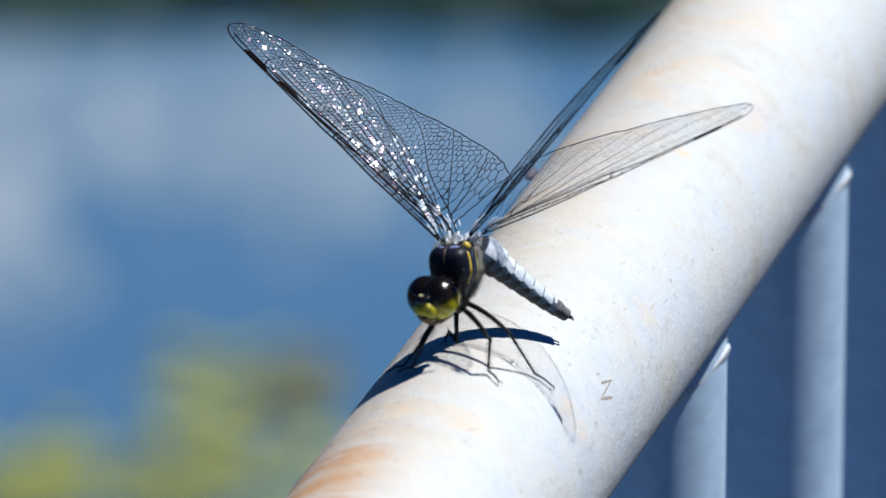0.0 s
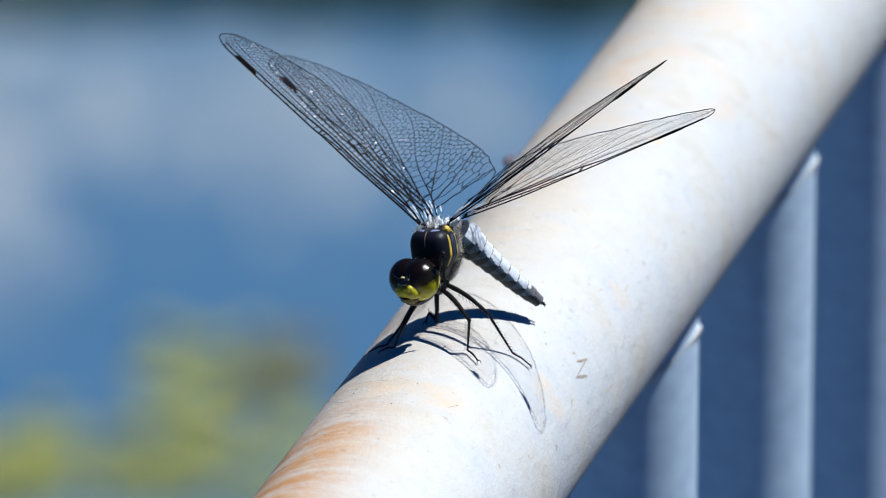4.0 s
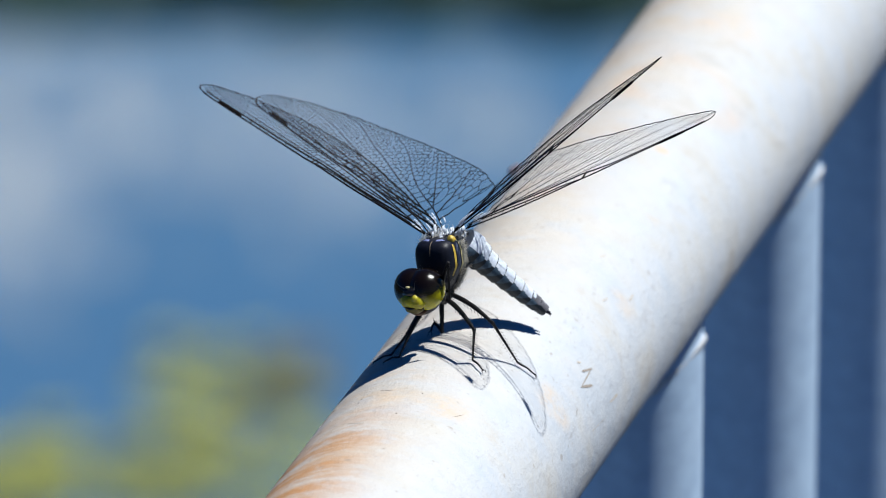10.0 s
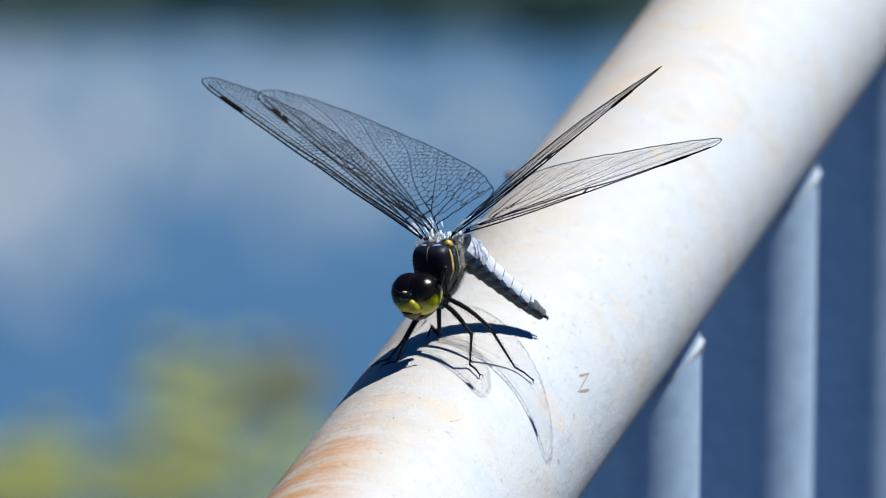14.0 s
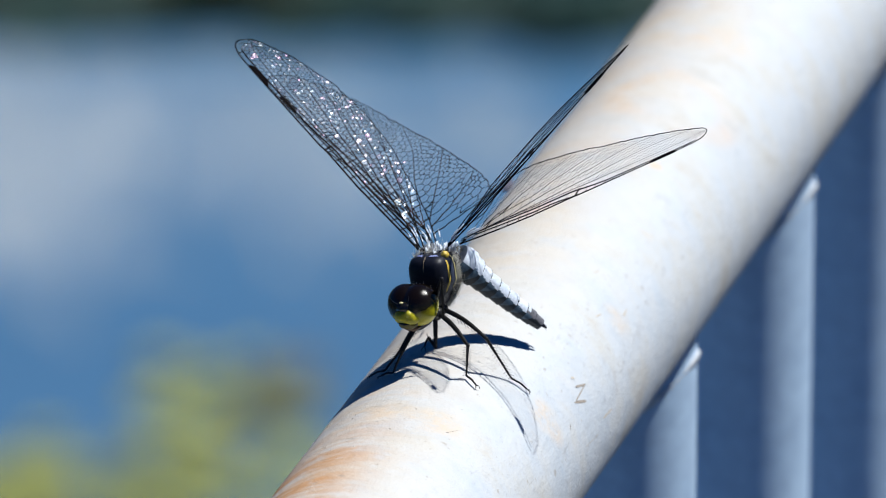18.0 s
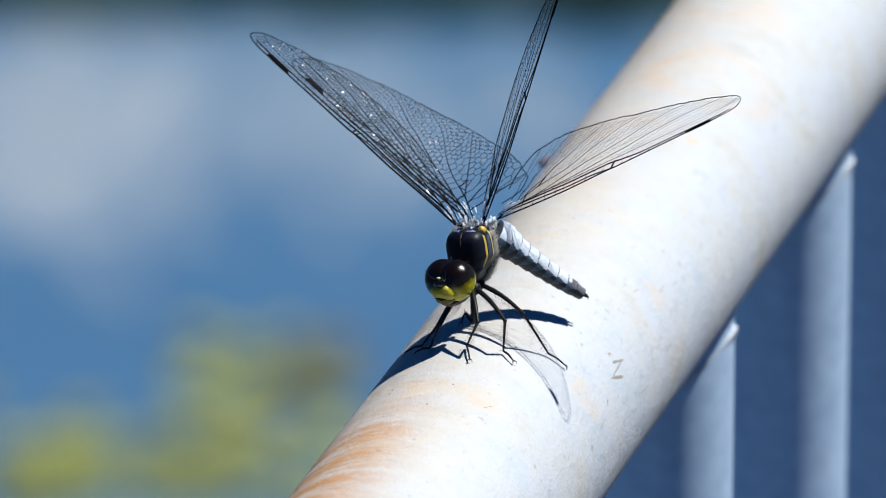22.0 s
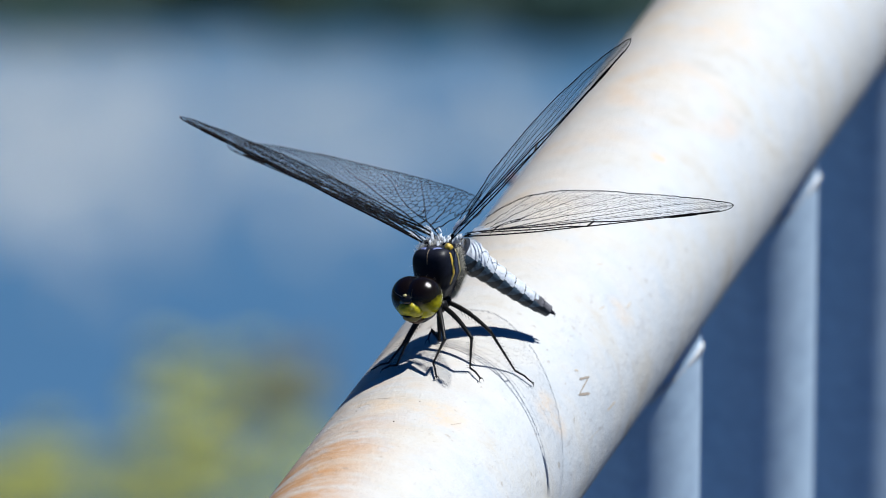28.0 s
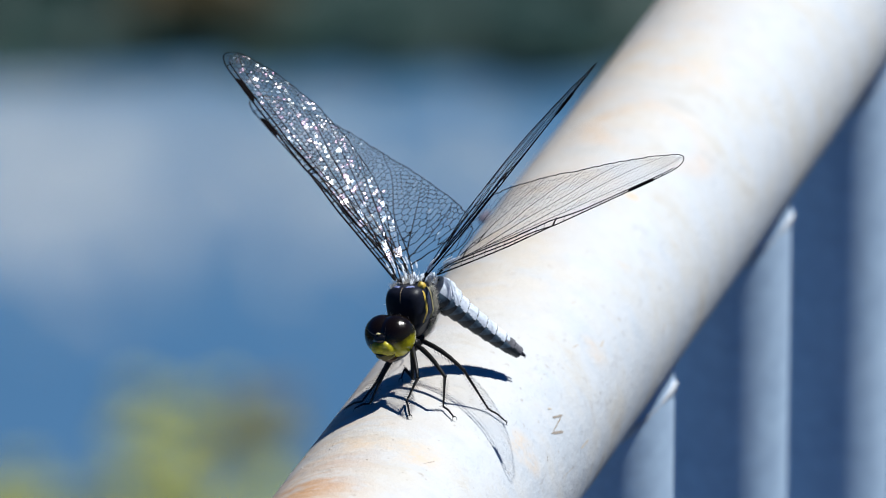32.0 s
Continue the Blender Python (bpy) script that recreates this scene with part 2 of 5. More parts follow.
def water_material():
    m, nodes, links, p = material("pond_water")
    tc = nodes.new("ShaderNodeTexCoord").outputs["Object"]
    big = noise_node(nodes, links, tc, 0.8, 3)
    links.new(ramp(nodes, links, big.outputs[0], [(0.3, (0.066, 0.152, 0.272)), (0.7, (0.080, 0.180, 0.312))]).outputs[0], p.inputs["Base Color"])
    p.inputs["Roughness"].default_value, p.inputs["IOR"].default_value = 0.015, 2.6
    rip = noise_node(nodes, links, tc, 9, 4, 0.55)
    b = nodes.new("ShaderNodeBump")
    b.inputs["Strength"].default_value, b.inputs["Distance"].default_value = 0.02, 0.004
    links.new(rip.outputs[0], b.inputs["Height"])
    links.new(b.outputs[0], p.inputs["Normal"])
    return m


def leaf_material(name, a, b):
    """Thin leaves that let some light through; each island a little different."""
    m, nodes, links, p = material(name)
    geo = nodes.new("ShaderNodeNewGeometry")
    tc = nodes.new("ShaderNodeTexCoord").outputs["Object"]
    n = noise_node(nodes, links, tc, 12, 4)
    col = mix(nodes, links, geo.outputs["Random Per Island"], a, b)
    col = mix(nodes, links, 0.3, col, ramp(nodes, links, n.outputs[0], [(0.3, tuple(c * 0.5 for c in a)), (0.7, b)]).outputs[0])
    links.new(col, p.inputs["Base Color"])
    p.inputs["Roughness"].default_value = 0.5
    trans = nodes.new("ShaderNodeBsdfTranslucent")
    links.new(col, trans.inputs[0])
    ms = nodes.new("ShaderNodeMixShader")
    ms.inputs[0].default_value = 0.3
    links.new(p.outputs[0], ms.inputs[1])
    links.new(trans.outputs[0], ms.inputs[2])
    links.new(ms.outputs[0], nodes["Material Output"].inputs[0])
    return m


PAINT = rail_paint()
# The bars are white; blue is mixed in so their shade turns navy.
BAR_PAINT = plain("bar_paint", (0.45, 0.61, 0.82), (0.53, 0.68, 0.88), 60, 0.5, 0.025, 6, spec=0.25)
DARK_SCRATCH = plain("dark_scratch", (0.20, 0.17, 0.15), (0.42, 0.37, 0.32), 2600, 0.8, 0.2)
SCUFF = plain("grey_scuff", (0.48, 0.42, 0.36), (0.57, 0.52, 0.46), 2600, 0.8, 0.2)
BLISTER = plain("paint_blister", (0.58, 0.54, 0.48), (0.68, 0.66, 0.62), 900, 0.45, 0.2)
DROPPING = plain("dark_lump", (0.05, 0.05, 0.08), (0.11, 0.10, 0.14), 400, 0.7, 0.5)
WELD = plain("weld", (0.50, 0.53, 0.58), (0.62, 0.65, 0.70), 300, 0.5, 0.4, spec=0.2)
MEMBRANE = wing_membrane()
VEIN = plain("wing_vein", (0.002, 0.002, 0.003), (0.007, 0.006, 0.006), 900, 0.7, spec=0.06)
STIGMA = plain("stigma", (0.004, 0.004, 0.005), (0.010, 0.008, 0.008), 900, 0.9, spec=0.0)
BLACK = plain("black_cuticle", (0.004, 0.005, 0.010), (0.012, 0.014, 0.026), 500, 0.45, 0.15, spec=0.25)
LEG_BLACK = plain("leg_black", (0.006, 0.006, 0.007), (0.014, 0.013, 0.014), 900, 0.45, 0.2, spec=0.25)
YELLOW = plain("yellow_stripe", (0.46, 0.30, 0.03), (0.62, 0.46, 0.08), 700, 0.5, 0.2)
PALE_YELLOW = plain("pale_yellow_stripe", (0.42, 0.36, 0.16), (0.60, 0.54, 0.30), 700, 0.6, 0.2)
BLOOM = plain("pale_bloom", (0.50, 0.57, 0.70), (0.72, 0.77, 0.86), 900, 0.75, 0.35)
BLOOM_BLUE = plain("blue_bloom", (0.09, 0.12, 0.30), (0.24, 0.28, 0.52), 1500, 0.7, 0.4)
FLANK = plain("flank_bloom", (0.010, 0.013, 0.030), (0.075, 0.095, 0.17), 900, 0.6, 0.4)
SLATE_DARK = plain("dark_slate_flank", (0.006, 0.012, 0.018), (0.020, 0.032, 0.042), 900, 0.55, 0.4)
TAIL = plain("tail_grey_brown", (0.05, 0.05, 0.06), (0.18, 0.18, 0.21), 900, 0.6, 0.4)
SLATE = plain("slate_flank", (0.026, 0.055, 0.090), (0.085, 0.140, 0.200), 700, 0.6, 0.4)
HIND_GREY = plain("hind_grey", (0.10, 0.10, 0.09), (0.36, 0.34, 0.27), 900, 0.7, 0.4)
KEEL_BROWN = plain("keel_brown", (0.05, 0.035, 0.022), (0.14, 0.10, 0.06), 900, 0.6, 0.3)
EYE_MAT = eye_material()
FRONS = plain("frons_black", (0.004, 0.004, 0.006), (0.010, 0.010, 0.012), 900, 0.13, 0.12, spec=0.6)
FACE = plain("face_yellow", (0.26, 0.24, 0.008), (0.60, 0.53, 0.02), 1300, 0.35, 0.35)
CHEEK = plain("cheek_yellow", (0.40, 0.36, 0.02), (0.62, 0.55, 0.05), 1500, 0.3, 0.3)
FACE_DARK = plain("lip_olive", (0.05, 0.042, 0.006), (0.16, 0.13, 0.012), 900, 0.4, 0.2)
BROWN_LIP = plain("brown_lip", (0.05, 0.02, 0.008), (0.11, 0.05, 0.02), 900, 0.45, 0.2)
HAIR = leaf_material("pale_hair", (0.72, 0.68, 0.62), (0.86, 0.84, 0.80))
WATER = water_material()
# Bank earth is kept very dark so that it throws little light back.
SOIL = plain("bank_soil", (0.010, 0.018, 0.014), (0.020, 0.028, 0.020), 0.7, 0.95, 0.5, 12)
CONCRETE = plain("dark_quay", (0.014, 0.018, 0.026), (0.026, 0.030, 0.038), 3, 0.85, 0.4, 14)
LILY = leaf_material("lily_leaf", (0.26, 0.34, 0.10), (0.46, 0.45, 0.13))
LILY_BROWN = leaf_material("brown_lily_leaf", (0.12, 0.13, 0.07), (0.20, 0.17, 0.09))
WEED = leaf_material("weed_leaf", (0.013, 0.046, 0.044), (0.028, 0.066, 0.056))
WEED_BROWN = leaf_material("brown_weed_leaf", (0.040, 0.030, 0.006), (0.075, 0.055, 0.014))
CLOUD = plain("cloud_white", (0.82, 0.78, 0.72), (0.88, 0.84, 0.78), 0.01, 1.0, 0.0, spec=0.0)
CLOUD_BRIGHT = plain("bright_cloud_white", (0.84, 0.82, 0.78), (0.90, 0.88, 0.84), 0.01, 1.0, 0.0, spec=0.0)
# Emission is added to the clouds so their mirror image in the pond brightens.
for cloud_look, added_glow in ((CLOUD, 0.31), (CLOUD_BRIGHT, 0.42)):
    glow = cloud_look.node_tree.nodes["Principled BSDF"]
    glow.inputs["Emission Color"].default_value, glow.inputs["Emission Strength"].default_value = (1, 0.86, 0.66, 1), added_glow


# ---- mesh helpers ----
def part(name, bm, material_, parent=None, label="", smooth=True):
    """Links a bmesh, or (vertices, faces), as one mesh object under a thing or a part."""
    me = bpy.data.meshes.new(name)
    if isinstance(bm, tuple):
        me.from_pydata(*[list(a) for a in (bm[0], [], bm[1])])
    else:
        bm.to_mesh(me)
        bm.free()
    for m in material_ if isinstance(material_, (list, tuple)) else (material_,):
        me.materials.append(m)
    if smooth:
        me.shade_smooth()
    me.update()
    ob = new(name, me)
    ob.parent = parent
    return tagged(ob, label)


def empty(name, m=Matrix()):
    ob = new(name)
    ob.empty_display_size = 0.01
    ob.matrix_world = m
    return ob


def side_axes(d):
    d = Vector(d).normalized()
    a = d.cross(Vector((0, 0, 1)))
    a = a.normalized() if a.length > 1e-4 else Vector((1, 0, 0))
    return a, a.cross(d).normalized() * -1


def tube(points, radii, n=12, caps=True, into=None):
    """Vertices and faces of a round tube through the points; radii are numbers or (across, upright) pairs."""
    vs, fs = into if into else ([], [])
    pts = [Vector(p) for p in points]
    base = len(vs)
    for i, p in enumerate(pts):
        d = pts[min(i + 1, len(pts) - 1)] - pts[max(i - 1, 0)]
        a, b = side_axes(d)
        ra, rb = radii[i] if isinstance(radii[i], tuple) else (radii[i], radii[i])
        for k in range(n):
            w = 2 * math.pi * k / n
            vs.append(p + a * (ra * math.cos(w)) - b * (rb * math.sin(w)))
    for i in range(len(pts) - 1):
        for k in range(n):
            k2 = (k + 1) % n
            fs.append((base + i * n + k, base + i * n + k2, base + (i + 1) * n + k2, base + (i + 1) * n + k))
    if caps:
        for ring in (list(reversed(range(n))), [(len(pts) - 1) * n + k for k in range(n)]):
            fs.append(tuple(range(len(vs), len(vs) + n)))
            vs.extend(Vector(vs[base + k]) for k in ring)
    return vs, fs


def ellipsoid(center, radii, axes=None, n=20, rings=14, into=None, lump=0.0):
    """Vertices and faces of an ellipsoid; axes: three directions for the three radii."""
    vs, fs = into if into else ([], [])
    base = len(vs)
    c = Vector(center)
    ax = [Vector(a).normalized() for a in axes] if axes else [Vector((1, 0, 0)), Vector((0, 1, 0)), Vector((0, 0, 1))]
    for i in range(rings + 1):
        v = math.pi * i / rings
        for k in range(n):
            u = 2 * math.pi * k / n
            q = (math.sin(v) * math.cos(u), math.sin(v) * math.sin(u), math.cos(v))
            p = sum((a * (r * s) for a, r, s in zip(ax, radii, q)), Vector())
            if lump:
                p *= 1 + lump * noise.noise(p * (2.2 / max(radii)) + c * 31)
            vs.append(c + p)
    for i in range(rings):
        for k in range(n):
            k2 = (k + 1) % n
            if i == 0:
                fs.append((base + k, base + n + k, base + n + k2))
            elif i == rings - 1:
                fs.append((base + i * n + k, base + (i + 1) * n + k, base + i * n + k2))
            else:
                fs.append((base + i * n + k, base + (i + 1) * n + k, base + (i + 1) * n + k2, base + i * n + k2))
    return vs, fs


def curve_at(stops, u):
    """Smooth value at u of a profile given by (u, value) stops."""
    for (a, x), (b, y) in zip(stops, stops[1:]):
        if u <= b:
            w = (u - a) / (b - a)
            return x + (y - x) * w
    return stops[-1][1]


def mm(*p):
    return Vector(p) * 0.001


# ---- setting ----
def along(q, side):
    """A point of the plan: q metres ahead of the camera's standing point, side metres to its right."""
    return Vector((EYE.x - math.sin(HEADING) * q + math.cos(HEADING) * side, EYE.y + math.cos(HEADING) * q + math.sin(HEADING) * side, 0))


BANK_Q = 8.4


def land_height(x, y):
    q = -(x - EYE.x) * math.sin(HEADING) + (y - EYE.y) * math.cos(HEADING)
    wob = 0.12 * noise.noise(Vector((x * 0.6, y * 0.6, 0)))
    # Unseen banks close the pond in, so less water light reaches the bars.
    shore = min(1.0, max(0.0, (q - BANK_Q - wob) / 0.9))
    far = min(1.0, max(0.0, (-4.6 - x - 3 * wob) / 0.9))
    near = min(1.0, max(0.0, (-5.0 - y - 3 * wob) / 0.9))
    k = max(shore, far, near)
    rise = 0.05 * noise.noise(Vector((x * 1.5, y * 1.5, 3)))
    if x > -0.12:
        return 0.0
    return WATER_Z - 0.5 + k * (0.65 + rise) + (0.5 * min(1, max(0, q - BANK_Q - 1.5) / 6) if k > 0.9 else 0)


def make_ground():
    xs = [-900, -300, -100, -60, -40] + [-30 + i for i in range(5)] + [-25 + i for i in range(18)] + [-7 + i * 0.35 for i in range(20)] + [-0.125, -0.119] + [2, 10, 40, 200, 900]
    ys = [-900, -300, -100, -40, -20, -10, -5, 0, 2, 3, 4] + [5 + i * 0.3 for i in range(24)] + [13, 15, 20, 30, 60, 120, 300, 900]
    vs = [(x, y, land_height(x, y)) for y in ys for x in xs]
    nx = len(xs)
    fs = [(j * nx + i, j * nx + i + 1, (j + 1) * nx + i + 1, (j + 1) * nx + i) for j in range(len(ys) - 1) for i in range(nx - 1)]
    tagged(part("ground", (vs, fs), SOIL), "bare dark earth of the pond's bed and of added, unseen banks", "ground", kind="structure")


make_ground()
bm = bmesh.new()
bmesh.ops.create_grid(bm, x_segments=2, y_segments=2, size=1)
bmesh.ops.transform(bm, matrix=Matrix.Translation((-450.14, -440, WATER_Z)) @ Matrix.Diagonal((450, 460, 1, 1)), verts=bm.verts)
tagged(part("water", bm, WATER, smooth=False), "calm deep blue pond water with soft ripples", "water", kind="structure")


def box_mesh(x0, y0, z0, x1, y1, z1, bevel=0.01):
    b = bmesh.new()
    bmesh.ops.create_cube(b, size=1)
    bmesh.ops.transform(b, matrix=Matrix.Translation(((x0 + x1) / 2, (y0 + y1) / 2, (z0 + z1) / 2)) @ Matrix.Diagonal((x1 - x0, y1 - y0, z1 - z0, 1)), verts=b.verts)
    if bevel:
        bmesh.ops.bevel(b, geom=b.edges[:], offset=bevel, segments=2, affect="EDGES")
    return b


# Out of view; its darkness only keeps bounced light off rail and bars.
tagged(part("pavement", box_mesh(-0.135, -8, -0.3, 3.0, 9, 0.03), CONCRETE, smooth=False), "unseen quay edge beside the pond, kept dark to bounce little light", "pavement", kind="structure")


# ---- railing ----
def make_railing():
    rail_thing = empty("railing", Matrix.Translation((0, 0, RAIL_Z)))
    # the top rail, fine rings near the insect so that the skin can be slightly uneven
    ys = [-1.6, -1.0, -0.5, -0.2] + [-0.12 + 0.004 * i for i in range(90)] + [0.26, 0.3, 0.4, 0.6, 1, 2, 4]
    vs, fs = [], []
    n = 96
    for y in ys:
        for k in range(n):
            a = 2 * math.pi * k / n
            p = Vector((math.sin(a), 0, math.cos(a)))
            r = RAIL_R * (1 + 0.004 * noise.noise(Vector((p.x * 2, y * 40, p.z * 2))))
            vs.append((p.x * r, y, p.z * r))
    for j in range(len(ys) - 1):
        for k in range(n):
            k2 = (k + 1) % n
            fs.append((j * n + k, (j + 1) * n + k, (j + 1) * n + k2, j * n + k2))
    fs.append(tuple(range(n)))
    fs.append(tuple((len(ys) - 1) * n + k for k in reversed(range(n))))
    part("rail", (vs, fs), PAINT, rail_thing, "white painted steel tube, chalky, with ochre and rust stains")
    # round bars below it
    bar_r, bar_x = 0.0080, 0.0025
    vs, fs = tube([(0, 0, -0.0012), (0, 0, -0.3), (0, 0, -0.6), (0, 0, -0.98)], [bar_r] * 4, 32)
    bar = part("bar", (vs, fs), BAR_PAINT, rail_thing, "round white bar, its paint tinted blue to stand for navy shade")
    bar.location = (bar_x, 0.0466, 0)
    vs, fs = [], []
    for k in range(40):
        a0 = 2 * math.pi * k / 40
        for m in range(9):
            w = math.pi * m / 8 - math.pi / 2
            lump = 0.5 + 0.5 * math.sin(5 * a0 + 0.8)
            rr = bar_r - 0.0006 + (0.0006 + 0.0004 * lump) * math.cos(w)
            x, y = rr * math.cos(a0), rr * math.sin(a0)
            z = -math.sqrt(max(RAIL_R ** 2 - (x + bar_x) ** 2, 0.0060 ** 2)) - 0.0030 + (0.0006 + 0.0005 * lump) * math.sin(w)
            vs.append((x, y, z))
    for k in range(40):
        for m in range(8):
            fs.append((k * 9 + m, ((k + 1) % 40) * 9 + m, ((k + 1) % 40) * 9 + m + 1, k * 9 + m + 1))
    weld = part("weld_bead", (vs, fs), WELD, rail_thing, "painted weld bead round the bar's top")
    weld.location = (bar_x, 0.0466, 0)
    for i in [*range(-28, 0), *range(1, 72)]:
        if abs(0.0466 + 0.0542 * i + 1.3) < 0.03 or abs(0.0466 + 0.0542 * i - 3.2) < 0.03:
            continue
        for o in (bar, weld):
            c = new(o.name.split(".")[0], o.data)
            c.parent, c.location = rail_thing, (bar_x, 0.0466 + 0.0542 * i, 0)
            c["label"] = o["label"]
    part("bottom_rail", tube([(0, -1.6, -0.985), (0, 4, -0.985)], [0.012, 0.012], 24), BAR_PAINT, rail_thing, "lower white rail tube")
    for y in (-1.3, 3.2):
        part("post", tube([(0, y, -0.01), (0, y, -1.068)], [0.016, 0.016], 32), BAR_PAINT, rail_thing, "white upright post")
    # scratched strokes on the near flank
    def stroke(pts, width):
        v, f = [], []
        ps = []
        for a, b in zip(pts, pts[1:]):
            for i in range(6):
                ps.append((a[0] + (b[0] - a[0]) * i / 6, a[1] + (b[1] - a[1]) * i / 6))
        ps.append(pts[-1])
        for i, (ang, y) in enumerate(ps):
            p, q = ps[max(i - 1, 0)], ps[min(i + 1, len(ps) - 1)]
            t = Vector(((q[0] - p[0]) * RAIL_R * radians(1) * 1000, (q[1] - p[1]) * 1000)).normalized()
            w = width * (0.6 + 0.6 * random.random()) * (0.3 if i in (0, len(ps) - 1) else 1)
            for s in (-0.5, 0.5):
                a2 = radians(ang) + s * w * -t.y / RAIL_R
                y2 = y + s * w * t.x
                r = RAIL_R * 1.0022
                v.append((r * math.sin(a2), y2, r * math.cos(a2)))
        for i in range(len(ps) - 1):
            f.append((2 * i, 2 * i + 1, 2 * i + 3, 2 * i + 2))
        return v, f
    return rail_thing, stroke


railing, stroke = make_railing()
tagged(railing, "white painted tubular steel railing with round bars", "railing")


# ---- dragonfly ----
O = Vector((-0.00028, -0.01930, 0.01360 + RAIL_Z))
dragonfly = tagged(empty("dragonfly", Matrix.Translation(O)), "black and pale blue dragonfly perched on the white rail", "dragonfly")
ABD0, NECK = mm(0.25, 6.65, 9.29), mm(-2.30, 0.87, 8.11)
ACROSS, UPRIGHT, FACING = Vector((0.9581, 0.2865, 0)), Vector((-0.1090, 0.3643, 0.9249)), Vector((0.2650, -0.8861, 0.3803))
BODY_BACK = (ABD0 - NECK).normalized()
BODY_SIDE = BODY_BACK.cross(Vector((0, 0, 1))).normalized()
BODY_UP = BODY_SIDE.cross(BODY_BACK).normalized()
WING_L = 0.0336
fore_wing_a_root, hind_wing_a_root = mm(-0.88, 4.44, 11.48), mm(-0.05, 6.80, 11.17)
fore_wing_b_root, hind_wing_b_root = mm(-3.66, 3.08, 11.56), mm(-3.17, 5.69, 11.25)

FORE_TRAIL = [(0, 0.05), (0.08, 0.09), (0.2, 0.15), (0.4, 0.205), (0.55, 0.218), (0.7, 0.210), (0.85, 0.168), (0.93, 0.128), (0.96, 0.110), (0.98, 0.092), (0.99, 0.078), (0.996, 0.065), (1, 0.047)]
HIND_TRAIL = [(0, 0.09), (0.03, 0.23), (0.08, 0.30), (0.16, 0.325), (0.25, 0.325), (0.4, 0.295), (0.55, 0.255), (0.7, 0.218), (0.85, 0.165), (0.93, 0.126), (0.96, 0.108), (0.98, 0.090), (0.99, 0.077), (0.996, 0.064), (1, 0.047)]
LEAD = [(0, 0.0), (0.3, -0.010), (0.47, -0.004), (0.5, -0.007), (0.7, -0.003), (0.85, 0.0), (0.93, 0.003), (0.96, 0.008), (0.98, 0.016), (0.99, 0.024), (0.996, 0.032), (1, 0.047)]
SPAN = [0.96 * i / 80 for i in range(81)] + [0.97, 0.98, 0.987, 0.993, 0.997, 1.0]


# lengthwise veins behind the radius, as (share of the span, distance behind the front edge); None: there it meets the rear edge
FORE_VEINS = [
    [(0, 0.012), (0.12, 0.042), (0.3, 0.046), (0.6, 0.048), (0.9, 0.054), (0.985, None)],
    [(0, 0.012), (0.15, 0.043), (0.28, 0.060), (0.5, 0.085), (0.75, 0.122), (0.93, None)],
    [(0, 0.012), (0.12, 0.042), (0.25, 0.074), (0.5, 0.122), (0.7, 0.168), (0.82, None)],
    [(0, 0.024), (0.1, 0.064), (0.25, 0.102), (0.45, 0.155), (0.6, 0.197), (0.68, None)],
    [(0, 0.024), (0.1, 0.064), (0.2, 0.108), (0.35, 0.165), (0.48, None)],
    [(0, 0.024), (0.06, 0.048), (0.2, 0.130), (0.29, None)]]
HIND_VEINS = [
    [(0, 0.012), (0.12, 0.042), (0.3, 0.046), (0.6, 0.048), (0.9, 0.054), (0.985, None)],
    [(0, 0.012), (0.15, 0.043), (0.28, 0.062), (0.5, 0.090), (0.75, 0.135), (0.91, None)],
    [(0, 0.012), (0.12, 0.042), (0.25, 0.082), (0.5, 0.150), (0.66, 0.200), (0.76, None)],
    [(0, 0.024), (0.1, 0.068), (0.25, 0.122), (0.42, 0.215), (0.55, None)],
    [(0, 0.024), (0.09, 0.064), (0.18, 0.140), (0.30, 0.245), (0.38, None)],
    [(0, 0.024), (0.06, 0.048), (0.12, 0.160), (0.19, 0.275), (0.235, None)],
    [(0, 0.024), (0.03, 0.036), (0.07, 0.185), (0.105, None)]]
# where each of them leaves its stem
FORE_FORKS, HIND_FORKS = (0, 0.15, 0.12, 0, 0.1, 0.06), (0, 0.15, 0.12, 0, 0.09, 0.06, 0.03)


